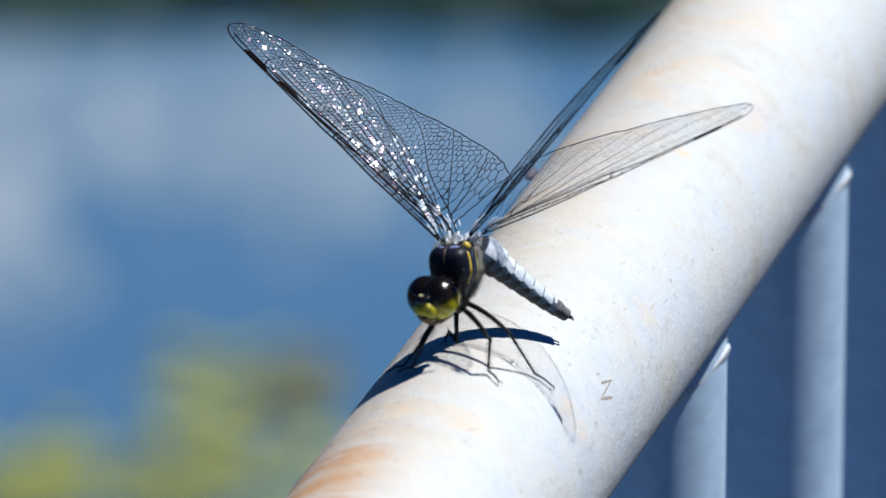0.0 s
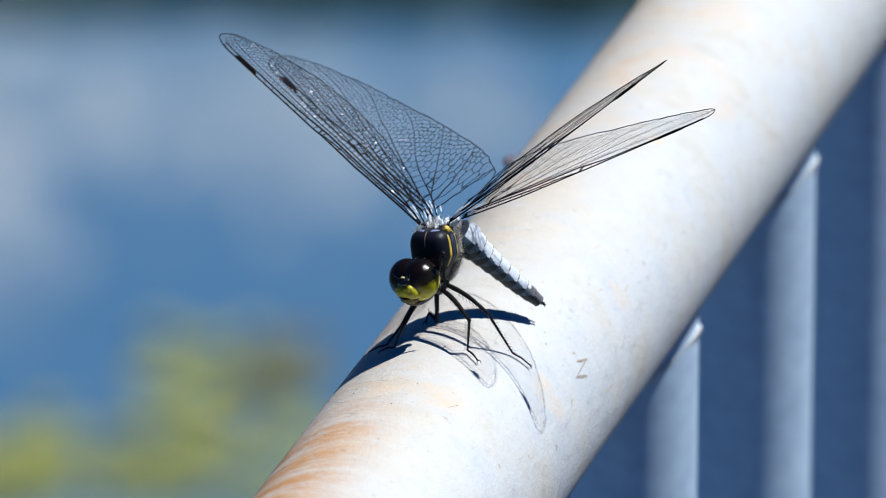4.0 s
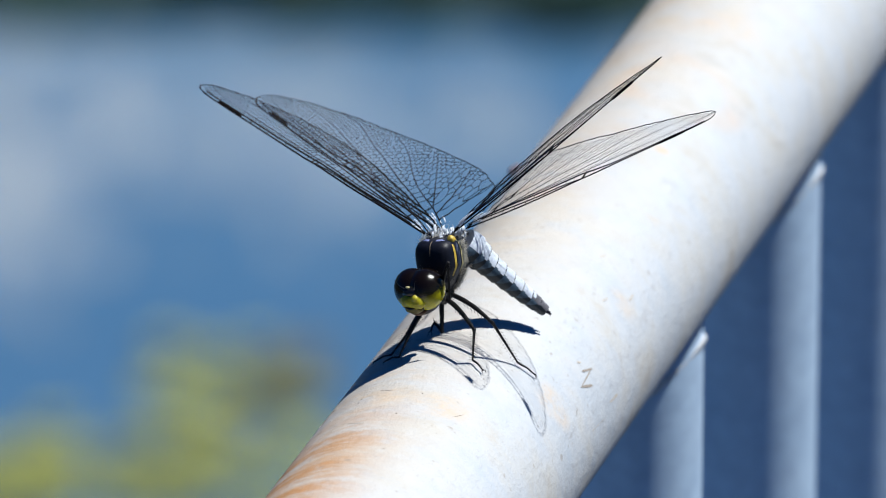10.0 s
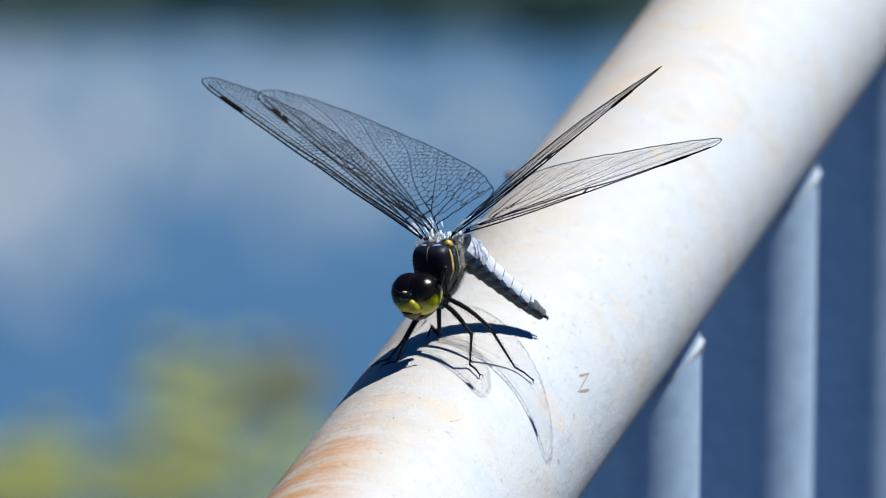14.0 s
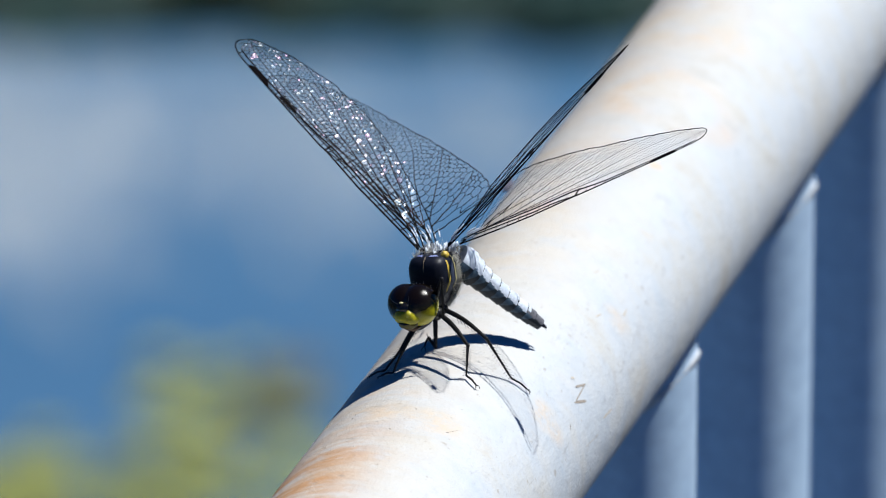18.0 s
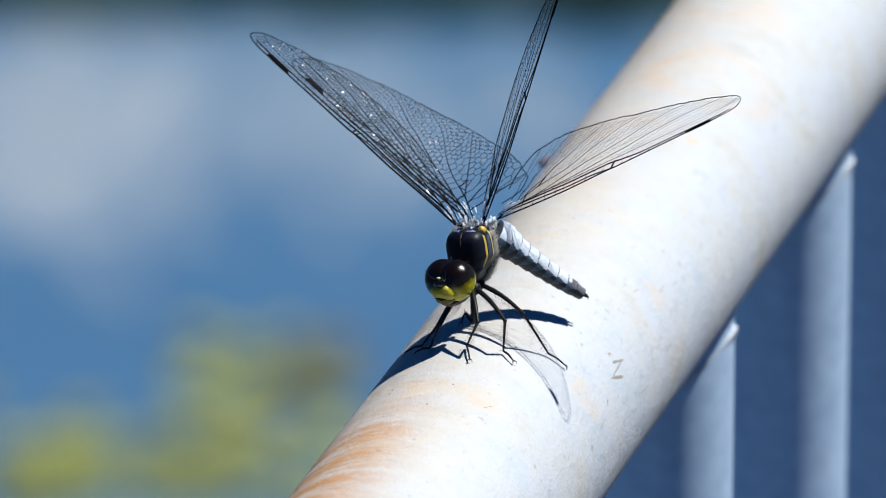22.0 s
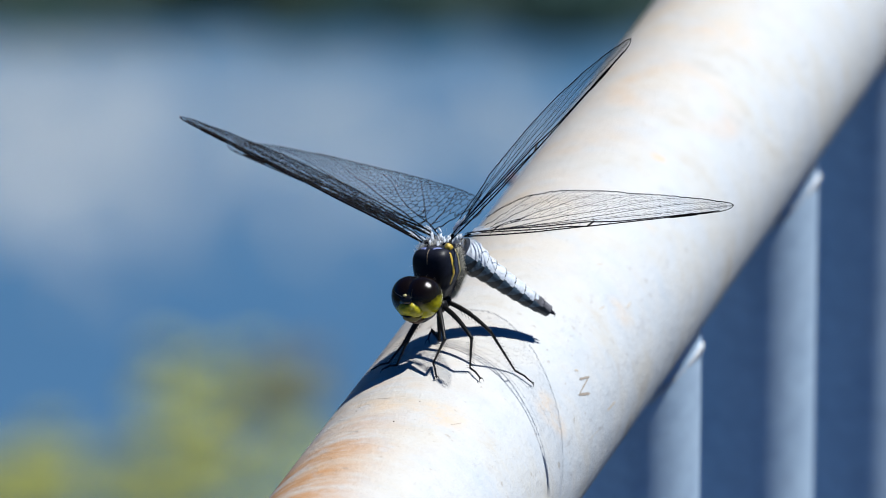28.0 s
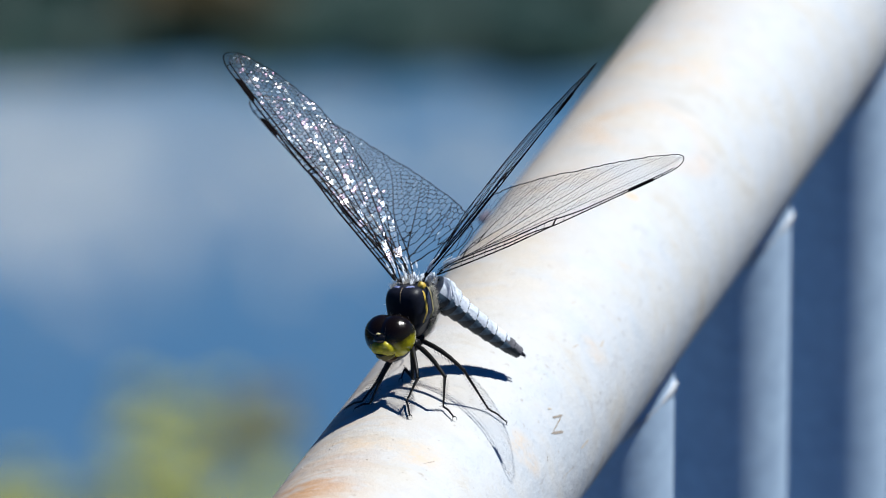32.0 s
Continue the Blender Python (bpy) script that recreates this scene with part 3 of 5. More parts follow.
def wing_parts(name, hind, droop, fine):
    """A wing along +x with its rear edge towards +y: film, veins, fine net, stigma; its rear edge droops towards the tip."""
    rng = random.Random(11 if hind else 7)
    trail = HIND_TRAIL if hind else FORE_TRAIL
    fall = 0.04

    def deep(u):
        return curve_at(trail, u) - curve_at(LEAD, u)

    def edge(u, k):
        lo, hi = curve_at(LEAD, u), curve_at(trail, u)
        return Vector((u, lo + (hi - lo) * k - fall * u, 0))

    def behind(u, d):
        return Vector((u, curve_at(LEAD, u) + d - fall * u, 0))

    def lift(p):
        # shallow pleats along the span, flattening to the rear and the tip
        z = 0.0035 * math.sin(p.y * 95) * math.exp(-max(p.y, 0) * 6) * (1 - p.x * 0.7)
        return Vector((p.x, p.y, z + 0.006 * p.x * p.x + math.sin(radians(droop)) * p.x * p.x * (p.y + fall * p.x))) * WING_L

    wing = empty(name)
    wing.parent = dragonfly
    rear = {u: (0.0028 if u < 0.96 else 0.001) * rng.uniform(-1, 1) for u in SPAN}

    def radius(u):
        narrow = min(1, max(0, (u - 0.46) / 0.16))
        return min(0.031 * min(1, u / 0.05) - 0.013 * narrow * narrow * (3 - 2 * narrow), deep(u) * 0.8)

    def bound(stops):
        end = stops[-1][0]
        knots = stops[:-1] + [(end, deep(end))]

        def fn(u):
            if u >= end:
                return deep(u)
            i = max(k for k in range(len(knots) - 1) if knots[k][0] <= u)
            (a, x), (b, y) = knots[i], knots[i + 1]
            before = knots[max(i - 1, 0)]
            after = knots[min(i + 2, len(knots) - 1)]
            w = (u - a) / (b - a)
            m0 = (y - before[1]) / (b - before[0]) * (b - a)
            m1 = (after[1] - x) / (after[0] - a) * (b - a)
            v = (2 * w ** 3 - 3 * w * w + 1) * x + (w ** 3 - 2 * w * w + w) * m0 + (3 * w * w - 2 * w ** 3) * y + (w ** 3 - w * w) * m1
            return min(v, deep(u))
        return fn

    lines = [radius] + [bound(v) for v in (HIND_VEINS if hind else FORE_VEINS)] + [deep]
    vs, fs = [], []

    def rib(a, b, w):
        w *= 1.15
        p, q = lift(Vector((a.x, a.y, 0))), lift(Vector((b.x, b.y, 0)))
        d = q - p
        if d.length < 1e-6:
            return
        s = d.cross(Vector((0, 0, 1))).normalized() * (w / 2)
        h = Vector((0, 0, w / 2))
        n0 = len(vs)
        for c in (p, q):
            vs.extend((c + s, c + h, c - s, c - h))
        fs.extend(((n0, n0 + 1, n0 + 5, n0 + 4), (n0 + 1, n0 + 2, n0 + 6, n0 + 5), (n0 + 2, n0 + 3, n0 + 7, n0 + 6), (n0 + 3, n0, n0 + 4, n0 + 7)))

    film_v, film_f = [], []

    def pane(points, lean=0.0):
        """One cell of film, set at a small angle of its own between its veins."""
        pts = [lift(Vector((p.x, p.y, 0))) for p in points]
        c = sum(pts, Vector()) / len(pts)
        tx, ty = rng.gauss(0, 0.05), rng.gauss(0, 0.09) + lean
        n0 = len(film_v)
        for p in pts:
            film_v.append(p + Vector((0, 0, (p.x - c.x) * tx + (p.y - c.y) * ty)))
        film_v.append(c + Vector((0, 0, min(2.4, rng.expovariate(2.1)) * 0.00010)))
        n = len(pts)
        film_f.extend((n0 + i, n0 + (i + 1) % n, n0 + n) for i in range(n))

    # the net: rows of six-sided cells in every strip between two veins
    for si, (front, back) in enumerate(zip(lines, lines[1:])):
        cols, u = [], 0.05 + 0.004 * si
        while u < 0.992:
            gap = back(u) - front(u)
            base = 0.044 if u < 0.14 else 0.026 if u < 0.28 else 0.0200 if u < 0.5 else 0.0165
            near_rear = max(0.0, 1 - (deep(u) - back(u)) / 0.05)
            h = base * (1 - 0.18 * near_rear) * (1.0 if droop > 0 else 1.22)
            cols.append((u, gap, max(1, round(gap / h)) if gap > 0.0045 else 0))
            u += h * 0.52
        # a row count holds for two columns at least
        counts = [c[2] for c in cols]
        for j in range(1, len(counts) - 1):
            if counts[j] not in (counts[j - 1], counts[j + 1]):
                counts[j] = counts[j - 1]
        spots = {}

        def spot_at(j, i):
            if (j, i) not in spots:
                u, gap, _ = cols[j]
                r = counts[j]
                f = i / r
                if 0 < i < r:
                    f += (0.2 if (i + j) % 2 == 0 else -0.2) / r + rng.uniform(-0.07, 0.07) / r
                    u += rng.uniform(-0.0022, 0.0022)
                spots[j, i] = behind(u, front(u) + f * (back(u) - front(u)))
            return spots[j, i]
        for j in range(len(cols)):
            r, u = counts[j], cols[j][0]
            if r == 0:
                continue
            w = fine * (1.5 if si < 2 and u < 0.6 and droop > 0 else 1.0) * ((1.5 if u < 0.2 else 1.25 if u < 0.4 else 1.0) if droop > 0 else 1.0)
            for i in range(r):
                if (i + j) % 2 == 0:
                    rib(spot_at(j, i), spot_at(j, i + 1), w)
                    if j + 2 < len(cols) and counts[j + 2] and counts[j + 1]:
                        if counts[j + 1] == r == counts[j + 2]:
                            pane([spot_at(j, i), spot_at(j + 1, i), spot_at(j + 2, i), spot_at(j + 2, i + 1), spot_at(j + 1, i + 1), spot_at(j, i + 1)])
                        else:
                            u2 = cols[j + 2][0]
                            g2 = back(u2) - front(u2)
                            pane([spot_at(j, i), behind(u2, front(u2) + g2 * i / r), behind(u2, front(u2) + g2 * (i + 1) / r), spot_at(j, i + 1)])
            if j + 1 < len(cols) and counts[j + 1] and r > 1:
                r2 = counts[j + 1]
                for i in range(1, r):
                    k = min(max(round(i * r2 / r), 0), r2)
                    rib(spot_at(j, i), spot_at(j + 1, k), w)
                if r2 > r:
                    hit = {min(max(round(i * r2 / r), 0), r2) for i in range(1, r)}
                    for k in range(1, r2):
                        if k not in hit:
                            rib(spot_at(j, min(max(round(k * r / r2), 0), r)), spot_at(j + 1, k), w)
    tagged(part("vein_net", (vs[:], fs[:]), VEIN, wing, "fine black net of cells", smooth=False), kind="stuff")
    vs.clear()
    fs.clear()

    # long veins
    def vein(fn, u0, u1, w0, w1, n=34, stops=None):
        us = stops or [u0 + (u1 - u0) * i / n for i in range(n + 1)]
        pts = [lift(fn(u)) for u in us]
        part("vein", tube(pts, [(w0 + (w1 - w0) * i / len(us)) * 0.58 for i in range(len(us))], 5), VEIN, wing, "stout black lengthwise vein")
    stout = 1.0 if droop > 0 else 0.7
    vein(lambda u: edge(u, 0), 0, 1, 0.00021 * stout, 0.00013 * stout, stops=SPAN)
    vein(lambda u: edge(u, 1) + Vector((0, rear.get(u, 0), 0)), 0.02, 1, 0.00010, 0.00008, stops=SPAN[1:])
    vein(lambda u: behind(u, 0.016 * (1 - max(0, (u - 0.36) / 0.12) ** 2) if u > 0.36 else 0.016 * min(1, u / 0.04)), 0, 0.48, 0.00013, 0.00011)
    vein(lambda u: behind(u, radius(u)), 0, 0.965, 0.00021 * stout, 0.00013 * stout, 44)
    ends = [v[-1][0] for v in (HIND_VEINS if hind else FORE_VEINS)]
    for i, (fn, end, fork) in enumerate(zip(lines[1:-1], ends, HIND_FORKS if hind else FORE_FORKS)):
        vein(lambda u: behind(u, fn(u)), fork, end, (0.00014 if i < 4 else 0.00013) * stout ** 1.8, 0.00006 * stout ** 1.8, 40)
    # rungs of the front strip
    steps = []
    u = 0.05
    while u < 0.955:
        if not 0.47 < u < 0.50 and not 0.785 < u < 0.90:
            rib(edge(u, 0), behind(u + rng.uniform(0, 0.006), radius(u)), ((0.00014 if u < 0.48 else 0.00010) if droop > 0 else 0.00006))
        steps.append(u)
        u += 0.041 + rng.uniform(-0.010, 0.010)
    for a, b in zip(steps, steps[1:]):
        pane([edge(a, 0), edge(b, 0), behind(b, radius(b)), behind(a, radius(a))], 0.35)
    rib(edge(0.48, 0), behind(0.49, 0.034), 0.00020)
    rib(behind(0.10, radius(0.10)), behind(0.105, lines[4](0.105)), 0.00012)
    rib(behind(0.15, lines[4](0.15)), behind(0.17, lines[5](0.17)), 0.00011)
    rib(behind(0.15, lines[4](0.15)), behind(0.13, lines[5](0.13)), 0.00011)
    part("cross_vein_ladder", (vs[:], fs[:]), VEIN, wing, "ladder of short cross veins", smooth=False)["kind"] = "stuff"
    tagged(part("membrane", (film_v, film_f), MEMBRANE, wing, "clear glossy wing film"), kind="stuff").visible_shadow = False
    # white plates at the root, between the veins: powder, and the film's sheen as colour
    for k, (x, y, ln) in enumerate(((0.045, 0.010, 0.028), (0.050, 0.026, 0.030), (0.038, 0.040, 0.024), (0.062, 0.038, 0.022), (0.030, 0.055, 0.020))):
        part("root_sheen_plate", ellipsoid(Vector((x, y, 0.002)) * WING_L, (ln * WING_L, 0.0030 * WING_L, 0.003 * WING_L), (Vector((1, y * 8, 0)), Vector((-y * 8, 1, 0)), Vector((0, 0, 1))), 12, 8, lump=0.4), BLOOM, wing, "white plate at the wing's root, standing in for powder and sheen")
    # stigma, a spindle between the front edge and the radius
    vs, fs = [], []
    n = 12
    for i in range(n + 1):
        u = 0.792 + 0.100 * i / n
        wide = min(1.0, 0.35 + 3.2 * min(i, n - i) / n)
        for k in (0.0, 1.0):
            q = lift(edge(u, 0) + Vector((0, 0.001 + k * wide * (0.0115 if droop < 0 else 0.0150), 0)))
            for z in (-0.00013, 0.00013):
                vs.append((q.x, q.y, q.z + z))
    for i in range(n):
        a, b = 4 * i, 4 * i + 4
        fs.extend(((a, b, b + 2, a + 2), (a + 1, a + 3, b + 3, b + 1), (a, a + 1, b + 1, b), (a + 2, b + 2, b + 3, a + 3)))
    fs.extend(((0, 2, 3, 1), (4 * n, 4 * n + 1, 4 * n + 3, 4 * n + 2)))
    part("stigma", (vs, fs), STIGMA, wing, "black oblong mark near the wing's tip", smooth=False)
    return wing


def wing_pose(root, az, el, twist):
    """A wing from its root: compass bearing and height of its tip in degrees, and the twist about its span."""
    a, e = radians(az), radians(el)
    s = Vector((math.sin(a) * math.cos(e), math.cos(a) * math.cos(e), math.sin(e)))
    c = (BODY_BACK - s * BODY_BACK.dot(s)).normalized()
    c = Matrix.Rotation(radians(twist), 3, s) @ c
    n = s.cross(c)
    return Matrix.Translation(root) @ Matrix((s, c, n)).transposed().to_4x4()


fore_wing_a = tagged(wing_parts("fore_wing", False, -11, 0.000024), "transparent black-veined fore wing")
hind_wing_a = tagged(wing_parts("hind_wing", True, -9, 0.000024), "transparent black-veined broad hind wing")
fore_wing_b = tagged(wing_parts("fore_wing", False, 4, 0.000048), "transparent black-veined fore wing")
hind_wing_b = tagged(wing_parts("hind_wing", True, 4, 0.000048), "transparent black-veined broad hind wing")


# the trunk: a rounded box of chitin that carries wings and legs
T_SIDE = (ACROSS * 0.90 + FACING * 0.44).normalized()
TRUNK = mm(-1.84, 3.61, 8.13) + T_SIDE * 0.00018
T_FORE = (FACING * 0.88 - ACROSS * 0.43 - UPRIGHT * 0.16)
T_FORE = (T_FORE - T_SIDE * T_FORE.dot(T_SIDE)).normalized()
T_UP = T_SIDE.cross(T_FORE).normalized()
T_UP = T_UP if T_UP.z > 0 else -T_UP


def trunk_at(lon, lat, grow=1.0):
    """A point of the trunk's skin: lon in degrees from the front towards the walkway's flank, lat in degrees upwards."""
    a, e = radians(lon), radians(lat)
    x, y, z = math.sin(a) * math.cos(e), math.cos(a) * math.cos(e), math.sin(e)
    rx, ry, rz = 0.00228, 0.0031, 0.00292
    k = (abs(x / rx) ** 4.4 + abs(y / ry) ** 4.4 + abs(z / rz) ** 4.4) ** (-1 / 4.4)
    return TRUNK + (T_SIDE * (x * (1 + 0.42 * min(z, 0)) + 0.16 * min(z, 0)) + T_FORE * (y * (1 + (0.45 * min(z, 0) if y < 0 else 0)) + 0.10 * z) + T_UP * z) * (k * grow)


def skin_patch(lon_of, a0, a1, grow, n=14, m=5):
    """A strip on the trunk between two heights; lon_of(lat) gives its two edges."""
    vs, fs = [], []
    for i in range(n + 1):
        a = a0 + (a1 - a0) * i / n
        lo, hi = lon_of(a)
        for j in range(m):
            e = 1.0 if 0 < j < m - 1 and 0 < i < n else 0.985
            vs.append(trunk_at(lo + (hi - lo) * j / (m - 1), a, grow * e))
    for i in range(n):
        for j in range(m - 1):
            fs.append((i * m + j, i * m + j + 1, (i + 1) * m + j + 1, (i + 1) * m + j))
    return vs, fs


def make_trunk():
    n, rings = 48, 28
    vs, fs = [], []
    for i in range(rings + 1):
        for k in range(n):
            p = trunk_at(360 * k / n, -90 + 180 * i / rings)
            vs.append(p + (p - TRUNK).normalized() * 0.00006 * noise.noise(p * 1500))
    for i in range(rings):
        for k in range(n):
            k2 = (k + 1) % n
            if i == 0:
                fs.append((k, n + k2, n + k))
            elif i == rings - 1:
                fs.append((i * n + k, i * n + k2, (i + 1) * n + k))
            else:
                fs.append((i * n + k, i * n + k2, (i + 1) * n + k2, (i + 1) * n + k))
    trunk = part("thorax", (vs, fs), BLACK, dragonfly, "glossy black thorax with yellow stripes")
    part("stripe", skin_patch(lambda a: (53 - 0.0022 * (a - 10) ** 2 + 0.05 * abs(a - 10), 61.5 - 0.0022 * (a - 10) ** 2), 46, -28, 1.018), YELLOW, trunk, "bright yellow flank stripe")
    part("stripe", skin_patch(lambda a: (88 - 0.04 * a, 95 - 0.04 * a), 55, -22, 1.026), PALE_YELLOW, trunk, "pale yellow hind stripe")
    part("flank_plate", skin_patch(lambda a: (67, 84), 50, -30, 1.014), FLANK, trunk, "bluish-bloomed dark flank plate")
    part("hind_plate", skin_patch(lambda a: (99 - 0.04 * a, 126), 52, -20, 1.012), HIND_GREY, trunk, "grey powdery hind plate beside the abdomen")
    part("keel", skin_patch(lambda a: (-1.6, 1.2), 56, 22, 1.012), KEEL_BROWN, trunk, "thin brown ridge line down the front")
    part("collar", skin_patch(lambda a: (-70, 78), -22, -30, 1.05, 4, 14), BLACK, trunk, "raised black collar above the neck")
    for a0, a1 in ((-36, -12), (9, 38)):
        part("bloom_patch", skin_patch(lambda a: (a0 + 0.5 * (a - 52), a1 - 0.7 * (a - 52)), 60, 52, 1.02, 5, 9), BLOOM_BLUE, trunk, "lavender-blue bloom below the wing roots")
    part("spot", ellipsoid(mm(-0.60, 2.83, 11.49) - T_UP * 0.0001, (0.00046, 0.00042, 0.00044), lump=0.25), YELLOW, trunk, "yellow wing-root spot")
    rng = random.Random(5)
    # powdery plates and tufts between the wing roots
    ra, rb, rc, rd = fore_wing_a_root, fore_wing_b_root, hind_wing_a_root, hind_wing_b_root
    vs, fs = [], []
    for i in range(90):
        u, v = rng.uniform(-0.05, 1.05), rng.uniform(-0.1, 1.0)
        p = ra.lerp(rb, u).lerp(rc.lerp(rd, u), v) + Vector((0, 0, 1)) * rng.uniform(-0.0014, 0.0002)
        r = rng.uniform(0.00010, 0.00026)
        ellipsoid(p, (r * 0.6, r * rng.uniform(1.0, 2.4), r * rng.uniform(1.0, 2.4)), n=8, rings=6, into=(vs, fs), lump=0.6)
    part("wing_root_cover", (vs, fs), BLOOM, trunk, "powdery white scales at the wing roots")
    vs, fs = [], []
    for i in range(700):
        u, v = rng.uniform(-0.15, 1.15), rng.uniform(-0.2, 1.0)
        p = ra.lerp(rb, u).lerp(rc.lerp(rd, u), v) - Vector((0, 0, rng.uniform(0.0002, 0.0012)))
        d = Vector((rng.uniform(-1, 1), rng.uniform(-1, 1), rng.uniform(0.3, 1.8))).normalized()
        q = p + d * rng.uniform(0.0005, 0.0013)
        s = d.cross(Vector((0.3, 0.5, 0.8))).normalized() * rng.uniform(0.00002, 0.00004)
        n0 = len(vs)
        vs.extend((p + s, p - s, q))
        fs.append((n0, n0 + 1, n0 + 2))
    tagged(part("wing_root_hair", (vs, fs), HAIR, trunk, "white tuft of hair between the wings"), kind="stuff")
    for root, outer in ((ra, 1), (rc, 1), (rb, -1), (rd, -1)):
        vs, fs = [], []
        for i in range(5):
            q = root + Vector((rng.uniform(-1, 1) - 0.6 * outer, rng.uniform(-1, 1), rng.uniform(-1.6, 0.2))) * 0.0004
            ellipsoid(q, (0.00020, 0.00028, 0.00022), n=8, rings=6, into=(vs, fs), lump=0.4)
        part("wing_hinge", (vs, fs), BLACK, trunk, "dark wing hinge")
    # pale hair
    vs, fs = [], []
    for i in range(3000):
        side = rng.random()
        a = rng.uniform(92, 178) if side < 0.72 else rng.uniform(-150, -80)
        e = rng.uniform(-80, -4) if side < 0.72 else rng.uniform(-60, 50)
        p = trunk_at(a if e < -12 or a < 0 else 74 + a * 0.55, e)
        d = (p - TRUNK).normalized() + Vector((rng.uniform(-1, 1), rng.uniform(-1, 1), rng.uniform(-1, 0.6))) * 0.5
        q = p + d.normalized() * rng.uniform(0.0003, 0.0008)
        s = d.cross(Vector((0.3, 0.5, 0.8))).normalized() * 0.000036
        b = len(vs)
        vs.extend((p + s, p - s, q))
        fs.append((b, b + 1, b + 2))
    for i in range(220):
        p = trunk_at(rng.uniform(104, 128), rng.uniform(-10, 55))
        d = (p - TRUNK).normalized() + Vector((rng.uniform(-1, 1), rng.uniform(-1, 1), rng.uniform(-0.8, 0.8))) * 0.5
        q = p + d.normalized() * rng.uniform(0.0002, 0.0006)
        s = d.cross(Vector((0.3, 0.5, 0.8))).normalized() * 0.00003
        b = len(vs)
        vs.extend((p + s, p - s, q))
        fs.append((b, b + 1, b + 2))
    for i in range(600):
        a = rng.uniform(-118, -76)
        p = trunk_at(a, rng.uniform(-70, 55))
        d = (p - TRUNK).normalized() + Vector((rng.uniform(-1, 1), rng.uniform(-1, 1), rng.uniform(-0.8, 0.8))) * 0.35
        q = p + d.normalized() * rng.uniform(0.0004, 0.0010)
        s = d.cross(FACING).normalized() * 0.00003
        b = len(vs)
        vs.extend((p + s, p - s, q))
        fs.append((b, b + 1, b + 2))
    fur = part("hair", (vs, fs), HAIR, trunk, "short pale hair on the flanks")
    tagged(fur, kind="stuff")
    part("neck", tube([NECK + BODY_BACK * 0.0006 + BODY_UP * -0.0006, NECK - BODY_BACK * 0.0012 - BODY_UP * 0.0008], [0.0013, 0.0010], 16), BLACK, dragonfly, "slim black neck")


make_trunk()


